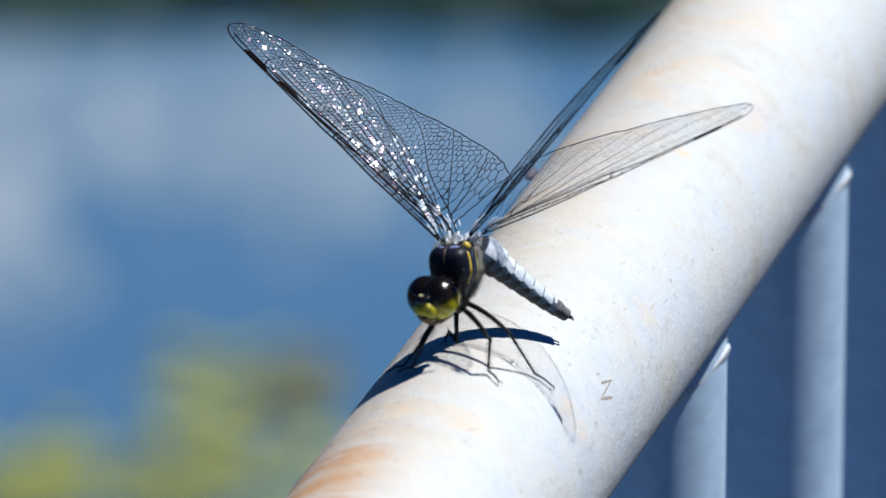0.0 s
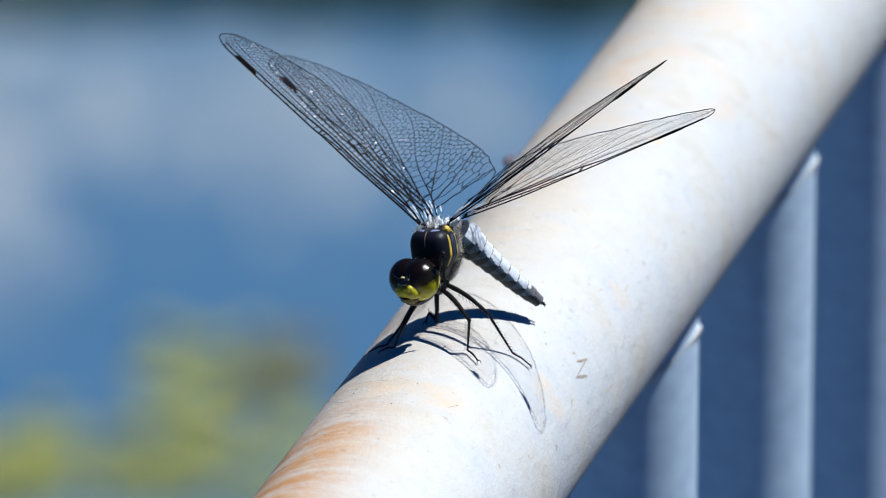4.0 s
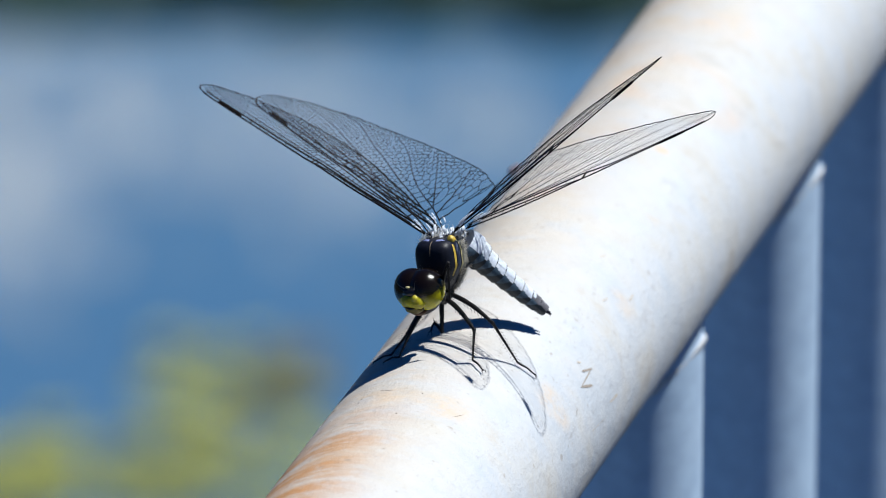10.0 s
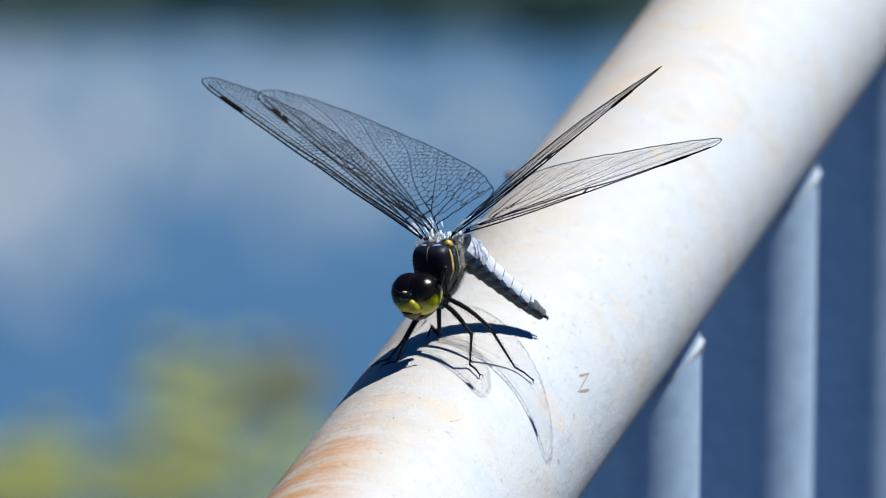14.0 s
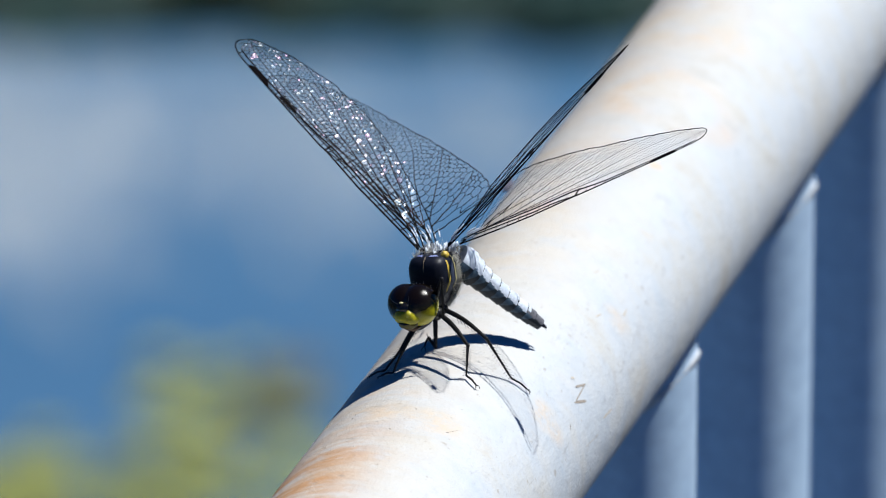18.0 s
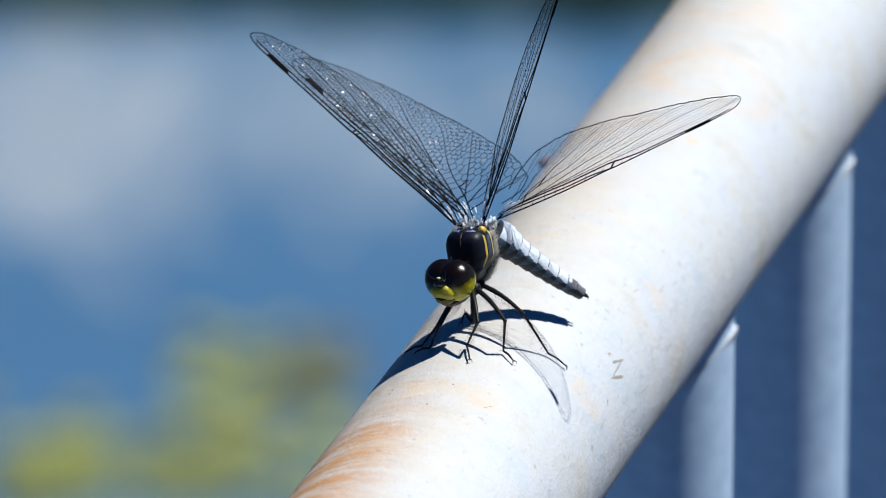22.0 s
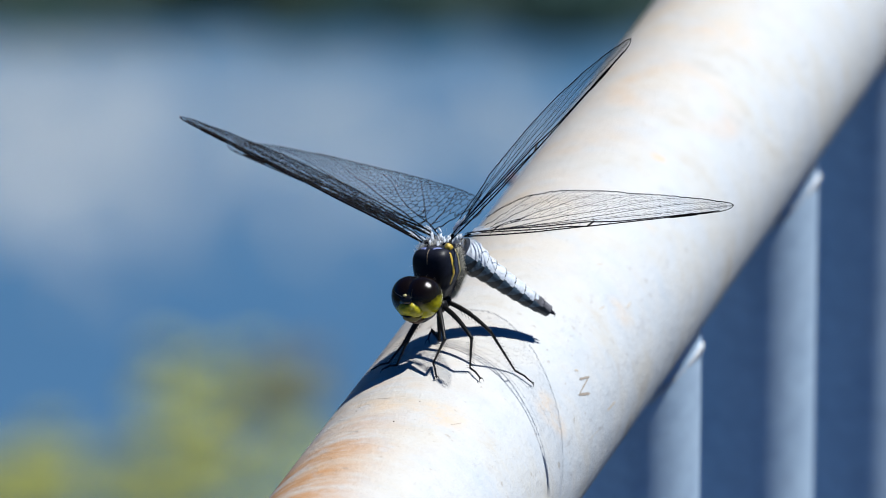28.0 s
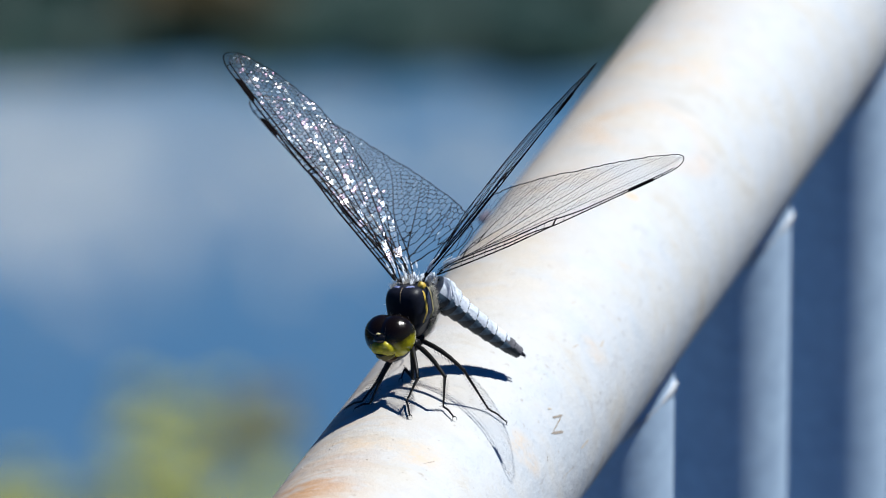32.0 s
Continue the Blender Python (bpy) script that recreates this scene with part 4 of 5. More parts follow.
def make_head():
    head = empty("head")
    head.parent = dragonfly
    c = mm(-2.70, -2.04, 6.91)
    fwd = (ACROSS * -0.46 - UPRIGHT * 0.26 + FACING * 0.85).normalized()
    across = (ACROSS * 0.88 + FACING * 0.47 - UPRIGHT * 0.05)
    across = (across - fwd * across.dot(fwd)).normalized()
    up = fwd.cross(across).normalized()
    up = up if up.z > 0 else -up
    for s, d, r in ((1, 0.00078, (0.00212, 0.00222, 0.00232)), (-1, 0.00072, (0.00206, 0.00210, 0.00224))):
        p = c + across * (d * s) + up * 0.00036
        part("eye", ellipsoid(p, r, ((across * 0.97 + up * -0.24 * s).normalized(), fwd, (up * 0.97 + across * 0.24 * s).normalized()), 40, 28), EYE_MAT, head, "large glossy brown and olive compound eye")
    part("head_capsule", ellipsoid(c - fwd * 0.0004 - up * 0.0008, (0.0022, 0.0017, 0.0017), (across, fwd, up), 24, 16, lump=0.1), BLACK, head, "black back of the head")
    part("frons", ellipsoid(c + fwd * 0.00185 + up * 0.00052 - across * 0.00012, (0.00092, 0.0007, 0.00056), (across, fwd, up), 24, 16, lump=0.18), FRONS, head, "shiny black forehead bump")
    # This pale knob takes the place of a highlight on the shiny forehead.
    part("frons_glint", ellipsoid(c + fwd * 0.00218 + up * 0.00112 - across * 0.0002, (0.00024, 0.0002, 0.00012), (across, fwd, up), 14, 10, lump=0.2), PALE_YELLOW, head, "small pale knob standing in for the forehead's highlight")
    part("face", ellipsoid(c + fwd * 0.00160 - up * 0.00050 + across * 0.00014, (0.00158, 0.00105, 0.00100), (across, fwd, up), 28, 18, lump=0.10), FACE, head, "yellow-green face plate")
    part("cheek", ellipsoid(c + fwd * 0.00212 - up * 0.00014 + across * 0.00060, (0.00050, 0.00050, 0.00050), (across, fwd, up), 18, 12, lump=0.12), CHEEK, head, "bright yellow boss on the face")
    part("upper_lip", ellipsoid(c + fwd * 0.00145 - up * 0.00130 + across * 0.0001, (0.00112, 0.0009, 0.00066), (across, fwd, up), 24, 14, lump=0.12), FACE_DARK, head, "olive upper lip")
    part("mouth_line", tube([c + fwd * 0.0021 - up * 0.00112 + across * 0.001, c + fwd * 0.00252 - up * 0.00118 + across * 0.0001, c + fwd * 0.0021 - up * 0.00112 - across * 0.0009], [0.00006, 0.00013, 0.00006], 8), BLACK, head, "dark seam above the lip")
    part("lower_lip", ellipsoid(c + fwd * 0.0008 - up * 0.00190 + across * 0.0002, (0.0009, 0.0008, 0.00045), (across, fwd, up), 22, 12, lump=0.15), BROWN_LIP, head, "reddish brown lower lip")
    for s in (1, -1):
        a = c + fwd * 0.0021 + up * 0.0009 + across * (0.0006 * s)
        part("antenna", tube([a, a + fwd * 0.0006 + up * 0.0005 + across * 0.0003 * s, a + fwd * 0.0010 + up * 0.0013 + across * 0.0007 * s], [0.00006, 0.00003, 0.00001], 6), BLACK, head, "tiny black bristle antenna")
    rng = random.Random(3)
    vs, fs = [], []
    for i in range(50):
        a = rng.uniform(-0.9, 0.9)
        p = c - fwd * rng.uniform(0.0006, 0.0018) + up * 0.0019 + across * (0.0018 * a) - up * 0.0006 * a * a
        q = p + up * rng.uniform(0.0003, 0.0008) + fwd * rng.uniform(-0.0003, 0.0002) + across * rng.uniform(-0.0002, 0.0002)
        s = across * 0.000012
        b = len(vs)
        vs.extend((p + s, p - s, q))
        fs.append((b, b + 1, b + 2))
    tagged(part("head_hair", (vs, fs), HAIR, head, "pale fringe behind the eyes"), kind="stuff")
    return head


head = make_head()


def make_abdomen():
    """Nine rings that taper to the tail, white with bloom above, slate below; it swings on its root."""
    ab = empty("abdomen")
    ab.parent = dragonfly
    tail = mm(8.37, 11.34, 0.68) - ABD0
    d = tail.normalized()
    side = d.cross(Vector((0, 0, 1))).normalized()
    up = side.cross(d).normalized()
    total = tail.length
    total *= 0.975
    cuts = [-0.06, 0.07, 0.17, 0.28, 0.40, 0.52, 0.64, 0.76, 0.87, 0.97]
    prof = [(-0.06, 0.0019), (0.0, 0.0020), (0.10, 0.00185), (0.22, 0.00150), (0.45, 0.00126), (0.7, 0.00108), (0.88, 0.00086), (1.0, 0.0006)]
    n = 72
    for j in range(9):
        a0, a1 = cuts[j], cuts[j + 1]
        vs, fs = [], []
        rings = 20
        for i in range(rings + 1):
            u = a0 + (a1 - a0) * i / rings
            r = curve_at(prof, u) * (0.93 + 0.13 * (i / rings) - (0.06 if i == rings else 0))
            mid = d * (u * total) + up * (-0.00022 + 0.00012 * u - 0.00010 * math.sin(math.pi * min(1, max(0, u))))
            for k in range(n):
                w = 2 * math.pi * k / n
                flat = 0.88 if math.sin(w) < 0 else 1.0
                vs.append(mid + side * (r * 1.02 * math.cos(w)) + up * (r * flat * math.sin(w)))
        index = []
        for i in range(rings):
            for k in range(n):
                k2 = (k + 1) % n
                fs.append((i * n + k, i * n + k2, (i + 1) * n + k2, (i + 1) * n + k))
                w = math.degrees(2 * math.pi * (k + 0.5) / n)
                w = w - 360 if w > 180 else w
                along_ring = i / rings
                lim = 27 - 16 * along_ring if j > 0 else 16
                height = min(w, 180 - w) if w >= 0 else w if w > -90 else -180 - w
                below = (lim - height) / 70
                if i >= rings - (2 if height > 35 else 1) and j > 0:
                    look_ = 3
                elif below < 0:
                    look_ = 0 if j < 7 or (j == 7 and along_ring < 0.35 and height > 40) else 4
                else:
                    look_ = 2 if along_ring > 0.72 - 0.62 * below or j == 8 else 1
                index.append(look_)
        fs.append(tuple(range(n)))
        fs.append(tuple(rings * n + k for k in reversed(range(n))))
        index += [0, 3]
        seg = part("ring", (vs, fs), [BLOOM, SLATE, SLATE_DARK, BLACK, TAIL], ab, "abdomen ring, powdery white above and slate below")
        seg.data.polygons.foreach_set("material_index", index)
    for s in (1, -1):
        p = d * (total * 0.965) + side * (0.00022 * s)
        part("claspers", tube([p, p + d * 0.0004 + up * 0.00005 + side * 0.00008 * s, p + d * 0.00075 + up * 0.0001, p + d * 0.0009 - up * 0.00012], [0.0002, 0.00017, 0.00012, 0.00005], 8), BLACK, ab, "black tail clasper")
    return ab, side


abdomen, ABD_SIDE = make_abdomen()


def abdomen_pose(raised):
    """The abdomen about its root; raised: degrees up."""
    return Matrix.Translation(ABD0) @ Matrix.Rotation(radians(raised + 1.0), 4, ABD_SIDE)


leg_shins = {}


def make_leg(name, hip, knee, ankle, toe, label):
    leg = empty(name)
    leg.parent = dragonfly
    hip, knee, ankle, toe = (mm(*p) for p in (hip, knee, ankle, toe))
    rng = random.Random(int(abs(toe.x) * 1e6))
    bow = Vector((0, 0, 0.00042))
    curve = [hip.lerp(knee, k / 6) + bow * math.sin(math.pi * k / 6) for k in range(7)]
    part("coxa", ellipsoid(hip, (0.0006, 0.0007, 0.0007), n=12, rings=8, lump=0.2), LEG_BLACK, leg, "black hip joint")
    part("femur", tube(curve, [0.00026, 0.00028, 0.00028, 0.00026, 0.00024, 0.00021, 0.00018], 10), LEG_BLACK, leg, "stout black thigh")
    part("knee", ellipsoid(knee, (0.00023, 0.00023, 0.00023), n=10, rings=8), LEG_BLACK, leg, "black knee")
    shin = [part("tibia", tube([knee, (knee + ankle) / 2, ankle], [0.00017, 0.00013, 0.00010], 8), LEG_BLACK, leg, "slim black shin")]
    bend = (ankle + toe) / 2 + Vector((0, 0, 0.00018))
    shin.append(part("tarsus", tube([ankle, bend, toe + (bend - toe) * 0.25, toe], [0.00012, 0.00011, 0.00009, 0.00005], 8), LEG_BLACK, leg, "thin black foot"))
    d = (toe - ankle).normalized()
    s = d.cross(Vector((0, 0, 1))).normalized()
    for sg in (1, -1):
        p = toe + (bend - toe) * 0.2
        claw = part("claw", tube([p, p + d * 0.0003 + s * 0.0002 * sg, p + d * 0.0004 + s * 0.00025 * sg - Vector((0, 0, 0.0003))], [0.00006, 0.00005, 0.00002], 6), LEG_BLACK, leg, "hooked claw")
        shin.append(claw)
    for a, b, n, ln in ((knee, ankle, 13, 0.00070), (hip + (knee - hip) * 0.3, knee, 9, 0.0005)):
        vs, fs = [], []
        d = (b - a).normalized()
        for i in range(n):
            p = a + (b - a) * ((i + 0.5) / n)
            for sg in (1, -1):
                q = p + (d.cross(Vector((0.2, 0.9, 0.3))).normalized() * sg + d * 0.5 + Vector((0, 0, -0.1))).normalized() * ln * rng.uniform(0.7, 1.1)
                tube([p, q], [0.000035, 0.00001], 4, True, (vs, fs))
        spines = part("spines", (vs, fs), LEG_BLACK, leg, "stiff black spines")
        if a is knee:
            shin.append(spines)
    leg_shins[leg.name] = shin
    return tagged(leg, label)


make_leg("hind_leg", (-0.97, 3.24, 4.87), (4.99, -0.15, 3.45), (7.36, 1.37, -1.52), (9.26, 1.64, -2.85), "long spiny black leg")
make_leg("middle_leg", (-0.80, 1.17, 5.19), (3.74, -3.02, 3.67), (3.49, -2.76, 0.03), (5.10, -4.16, -0.45), "spiny black leg")
fore_leg = make_leg("fore_leg", (-0.75, -0.71, 6.02), (1.28, -4.95, 4.02), (-0.46, -3.35, 0.38), (1.03, -7.09, 0.38), "short black leg that is put down late")
make_leg("hind_leg", (-2.08, 4.19, 3.89), (-1.74, 3.28, 0.31), (-2.93, 4.26, 0.77), (-3.09, 3.51, -0.01), "long spiny black leg")
make_leg("middle_leg", (-2.63, 3.06, 4.28), (-4.49, -0.53, 1.26), (-6.11, -1.31, -1.14), (-8.10, -0.65, -2.38), "spiny black leg")
make_leg("fore_leg", (-2.20, 1.16, 4.83), (-3.77, -2.29, 1.93), (-4.68, -3.09, -0.50), (-6.25, -2.96, -1.21), "short spiny black leg")
LEG_HIP, LEG_KNEE, LEG_ANKLE, LEG_TOE = mm(-0.75, -0.71, 6.02), mm(1.28, -4.95, 4.02), mm(-0.46, -3.35, 0.38), mm(1.03, -7.09, 0.38)
RAISE = (LEG_KNEE - LEG_HIP).rotation_difference(ACROSS * 0.8 + UPRIGHT * 3.5 + FACING * 3.3)
FOLD = (LEG_ANKLE - LEG_KNEE).rotation_difference(RAISE.inverted() @ (ACROSS * 0.2 - UPRIGHT * 4.1 - FACING * 1.4))
FOLD_FOOT = (LEG_TOE - LEG_ANKLE).rotation_difference(LEG_KNEE - LEG_ANKLE)


def turned_about(point, turn, share):
    """A turn about a point, carried out by a share from 0 to 1."""
    axis, angle = turn.to_axis_angle()
    return Matrix.Translation(point) @ Matrix.Rotation(angle * share, 4, axis) @ Matrix.Translation(-point)


def leg_pose(folded):
    """The free fore leg about its hip: 0 standing, 1 raised beside the head."""
    return turned_about(LEG_HIP, RAISE, folded)


def shin_pose(folded):
    """Its shin about the knee: 0 standing, 1 folded against the thigh."""
    return turned_about(LEG_KNEE, FOLD, folded)


# ---- marks on the rail ----
def make_marks():
    # a z-shaped scratch, hairlines and scuffs, as (degrees round the tube, metres along it)
    for pts, w in (([(57.0, -0.0077), (60.5, -0.0051)], 0.00028), ([(60.3, -0.0056), (61.4, -0.0095)], 0.00018), ([(61.2, -0.0100), (65.9, -0.0069)], 0.00028), ([(66.3, -0.0134), (68.5, -0.0141)], 0.00010)):
        part("scratch", stroke(pts, w), DARK_SCRATCH, railing, "dark scratched stroke", smooth=False)
    for pts, w in (([(44.9, 0.0069), (46.3, 0.0084)], 0.00016), ([(55.7, 0.0123), (55.1, 0.0142)], 0.00022), ([(79.0, 0.0303), (78.8, 0.0328)], 0.00030), ([(81.6, -0.0004), (80.7, -0.0035)], 0.00030), ([(82.0, -0.0112), (84.5, -0.0058)], 0.00006),
                   ([(52.5, -0.0074), (53.9, -0.0067)], 0.00025), ([(21.1, -0.0354), (24.8, -0.0337)], 0.00007), ([(31.6, 0.0145), (33.6, 0.0156)], 0.00014),
                   ([(-35.9, -0.0293), (-24, -0.0308), (-11.3, -0.0318)], 0.000054), ([(-20.0, -0.0370), (-7.7, -0.0358)], 0.000054), ([(-34.0, -0.0387), (-11.0, -0.0411)], 0.000060), ([(-40.0, -0.0268), (-21.2, -0.0289)], 0.000060),
                   ([(-22.7, -0.0439), (-13.8, -0.0427)], 0.000048), ([(-39.5, -0.0434), (-20.7, -0.0457)], 0.000048), ([(-55.5, -0.0285), (-29.4, -0.0355)], 0.000054), ([(-43.3, -0.0228), (-31.1, -0.0258)], 0.000048)):
        part("scuff", stroke(pts, w), SCUFF, railing, "thin grey scuff in the paint", smooth=False)

    def bump(name, ang, y, r, h, mat, label):
        a = radians(ang)
        out = Vector((math.sin(a), 0, math.cos(a)))
        part(name, ellipsoid(out * RAIL_R + Vector((0, y, 0)), (r, r * 1.3, h), (Vector((math.cos(a), 0, -math.sin(a))), Vector((0, 1, 0)), out), n=12, rings=8, lump=0.5), mat, railing, label)
    for ang, y, r in ((-2.1, -0.0381, 0.00010), (2.6, -0.0322, 0.00007), (-47.5, -0.0297, 0.00017), (-26.5, -0.0335, 0.00009), (-26.3, -0.0325, 0.00008)):
        bump("chip", ang, y, r, 0.00006, DARK_SCRATCH, "tiny dark chip in the paint")
    for ang, y, r in ((-55.5, -0.0345, 0.00016), (-55.5, -0.0312, 0.00018), (-44.1, -0.0303, 0.00010), (-18.8, -0.0410, 0.00010), (-12.7, -0.0430, 0.00010), (-39.8, -0.0352, 0.00009)):
        bump("blister", ang, y, r, r * 0.5, BLISTER, "small raised paint blister")
    part("lump", ellipsoid(Vector((-0.0119, 0.0460, 0.0076)), (0.0005, 0.0017, 0.0005), n=20, rings=14, lump=0.5), DROPPING, railing, "small dark dried lump")


make_marks()


# ---- plants and far things ----
def lily_leaf(vs, fs, c, r, tilt, turn, rng):
    """One round floating leaf with a notch and an upturned rim."""
    n, b = 18, len(vs)
    m = Matrix.Translation(c) @ Euler((tilt[0], tilt[1], turn)).to_matrix().to_4x4()
    vs.append(m @ Vector((0, 0, 0)))
    for k in range(n + 1):
        a = 0.2 + (2 * math.pi - 0.4) * k / n
        rr = r * (1 + 0.06 * math.sin(3 * a + turn) + 0.03 * rng.uniform(-1, 1))
        for f, z in ((0.55, 0.0), (1.0, 0.05 + 0.04 * math.sin(4 * a))):
            vs.append(m @ Vector((rr * f * math.cos(a), rr * f * math.sin(a), z * r)))
    for k in range(n):
        i = b + 1 + 2 * k
        fs.append((b, i, i + 2))
        fs.append((i, i + 1, i + 3, i + 2))


def make_clump(q, side, radius, count, seed, leaf_look=None, label="yellow-green floating pond plant with round leaves"):
    rng = random.Random(seed)
    at = along(q, side)
    thing = empty("water_plant", Matrix.Translation((at.x, at.y, WATER_Z)))
    for i in range(count):
        vs, fs = [], []
        a, d = rng.uniform(0, 6.3), radius * math.sqrt(rng.random())
        c = along(1.6 * d * math.cos(a), d * math.sin(a)) - along(0, 0) + Vector((0, 0, 0.004 + 0.012 * rng.random()))
        lily_leaf(vs, fs, c, rng.uniform(0.010, 0.023), (rng.uniform(-0.15, 0.15), rng.uniform(-0.15, 0.15)), rng.uniform(0, 6.3), rng)
        part("leaf", (vs, fs), leaf_look or LILY, thing)
        stem = tube([c, Vector((c.x * 0.9, c.y * 0.9, -0.1))], [0.003, 0.003], 6)
        part("stem", stem, LILY, thing)
    return tagged(thing, label, "water plant", "pond plants")


for q, side, radius, count, seed in ((6.52, -0.170, 0.050, 7, 1), (6.45, -0.175, 0.060, 4, 2), (6.31, -0.305, 0.045, 20, 3), (6.33, -0.185, 0.055, 12, 4), (6.42, -0.130, 0.050, 5, 5),
                                     (6.30, -0.090, 0.050, 9, 6), (6.39, -0.255, 0.050, 2, 7), (6.42, -0.335, 0.050, 3, 8)):
    make_clump(q, side, radius, count, seed)
for q, side, radius, count, seed in ((6.53, -0.100, 0.045, 5, 9), (6.47, -0.120, 0.050, 4, 10)):
    make_clump(q, side, radius, count, seed, LILY_BROWN, "wilted reddish-brown floating pond plant")


def make_weed_mat(q0, s0, dq, ds, count, look_, seed, label):
    """A raft of floating weed leaves further out on the pond."""
    rng = random.Random(seed)
    vs, fs = [], []
    at = along(q0, s0)
    for i in range(count):
        q, s = rng.uniform(-1, 1), rng.uniform(-1, 1)
        p = along(q0 + dq * q + 0.28 * dq * noise.noise(Vector((s * 5, q, 1))), s0 + ds * s) - at
        r = rng.uniform(0.02, 0.05)
        e = Euler((rng.uniform(-0.3, 0.3), rng.uniform(-0.3, 0.3), rng.uniform(0, 6.3))).to_matrix()
        n0 = len(vs)
        base = Vector((p.x, p.y, 0.004 + rng.uniform(0, 0.012)))
        for k in range(7):
            a = 2 * math.pi * k / 7
            vs.append(base + e @ Vector((r * math.cos(a), r * 0.8 * math.sin(a), 0.1 * r * math.cos(2 * a))))
        fs.append(tuple(range(n0, n0 + 7)))
    ob = part("floating_weed", (vs, fs), look_, smooth=False)
    ob.location = (at.x, at.y, WATER_Z + (0.014 if count < 1000 else 0))
    return tagged(ob, label, "pond weed", kind="stuff")


# The green raft stands in for the dark far side of the pond.
make_weed_mat(7.66, -0.2, 0.36, 1.0, 3600, WEED, 21, "raft of dark green floating weed, standing in for the pond's dark far side")
make_weed_mat(7.62, -0.165, 0.24, 0.045, 330, WEED_BROWN, 22, "patch of brown dead weed among green weed")


def make_cloud(name, at, spread, puff, count, seed, look_):
    """A loose cloud of small rounded puffs that thin out from its middle; spread: metres across, deep and high."""
    rng = random.Random(seed)
    vs, fs = [], []
    for i in range(count):
        p = Vector((rng.gauss(0, 1) * spread[0], rng.gauss(0, 1) * spread[1], rng.gauss(0, 1) * spread[2]))
        r = puff * rng.uniform(0.6, 1.4)
        ellipsoid(p, (r * rng.uniform(0.9, 1.6), r, r * 0.8), n=10, rings=7, into=(vs, fs), lump=0.35)
    ob = part(name, (vs, fs), look_)
    ob.location = at
    return tagged(ob, "white fair-weather heap cloud with glow added", "cloud", "clouds")


def sky_spot(dist, side_deg, up_deg):
    a = HEADING - radians(side_deg)
    return Vector((-math.sin(a) * dist, math.cos(a) * dist, dist * math.tan(radians(up_deg))))


cloud_a = make_cloud("cloud", sky_spot(1500, -3.45, 22.05), (12, 10, 11), 2.2, 115, 2, CLOUD_BRIGHT)
cloud_b = make_cloud("cloud", sky_spot(1500, -1.5, 21.45), (42, 12, 9), 2.0, 230, 5, CLOUD)


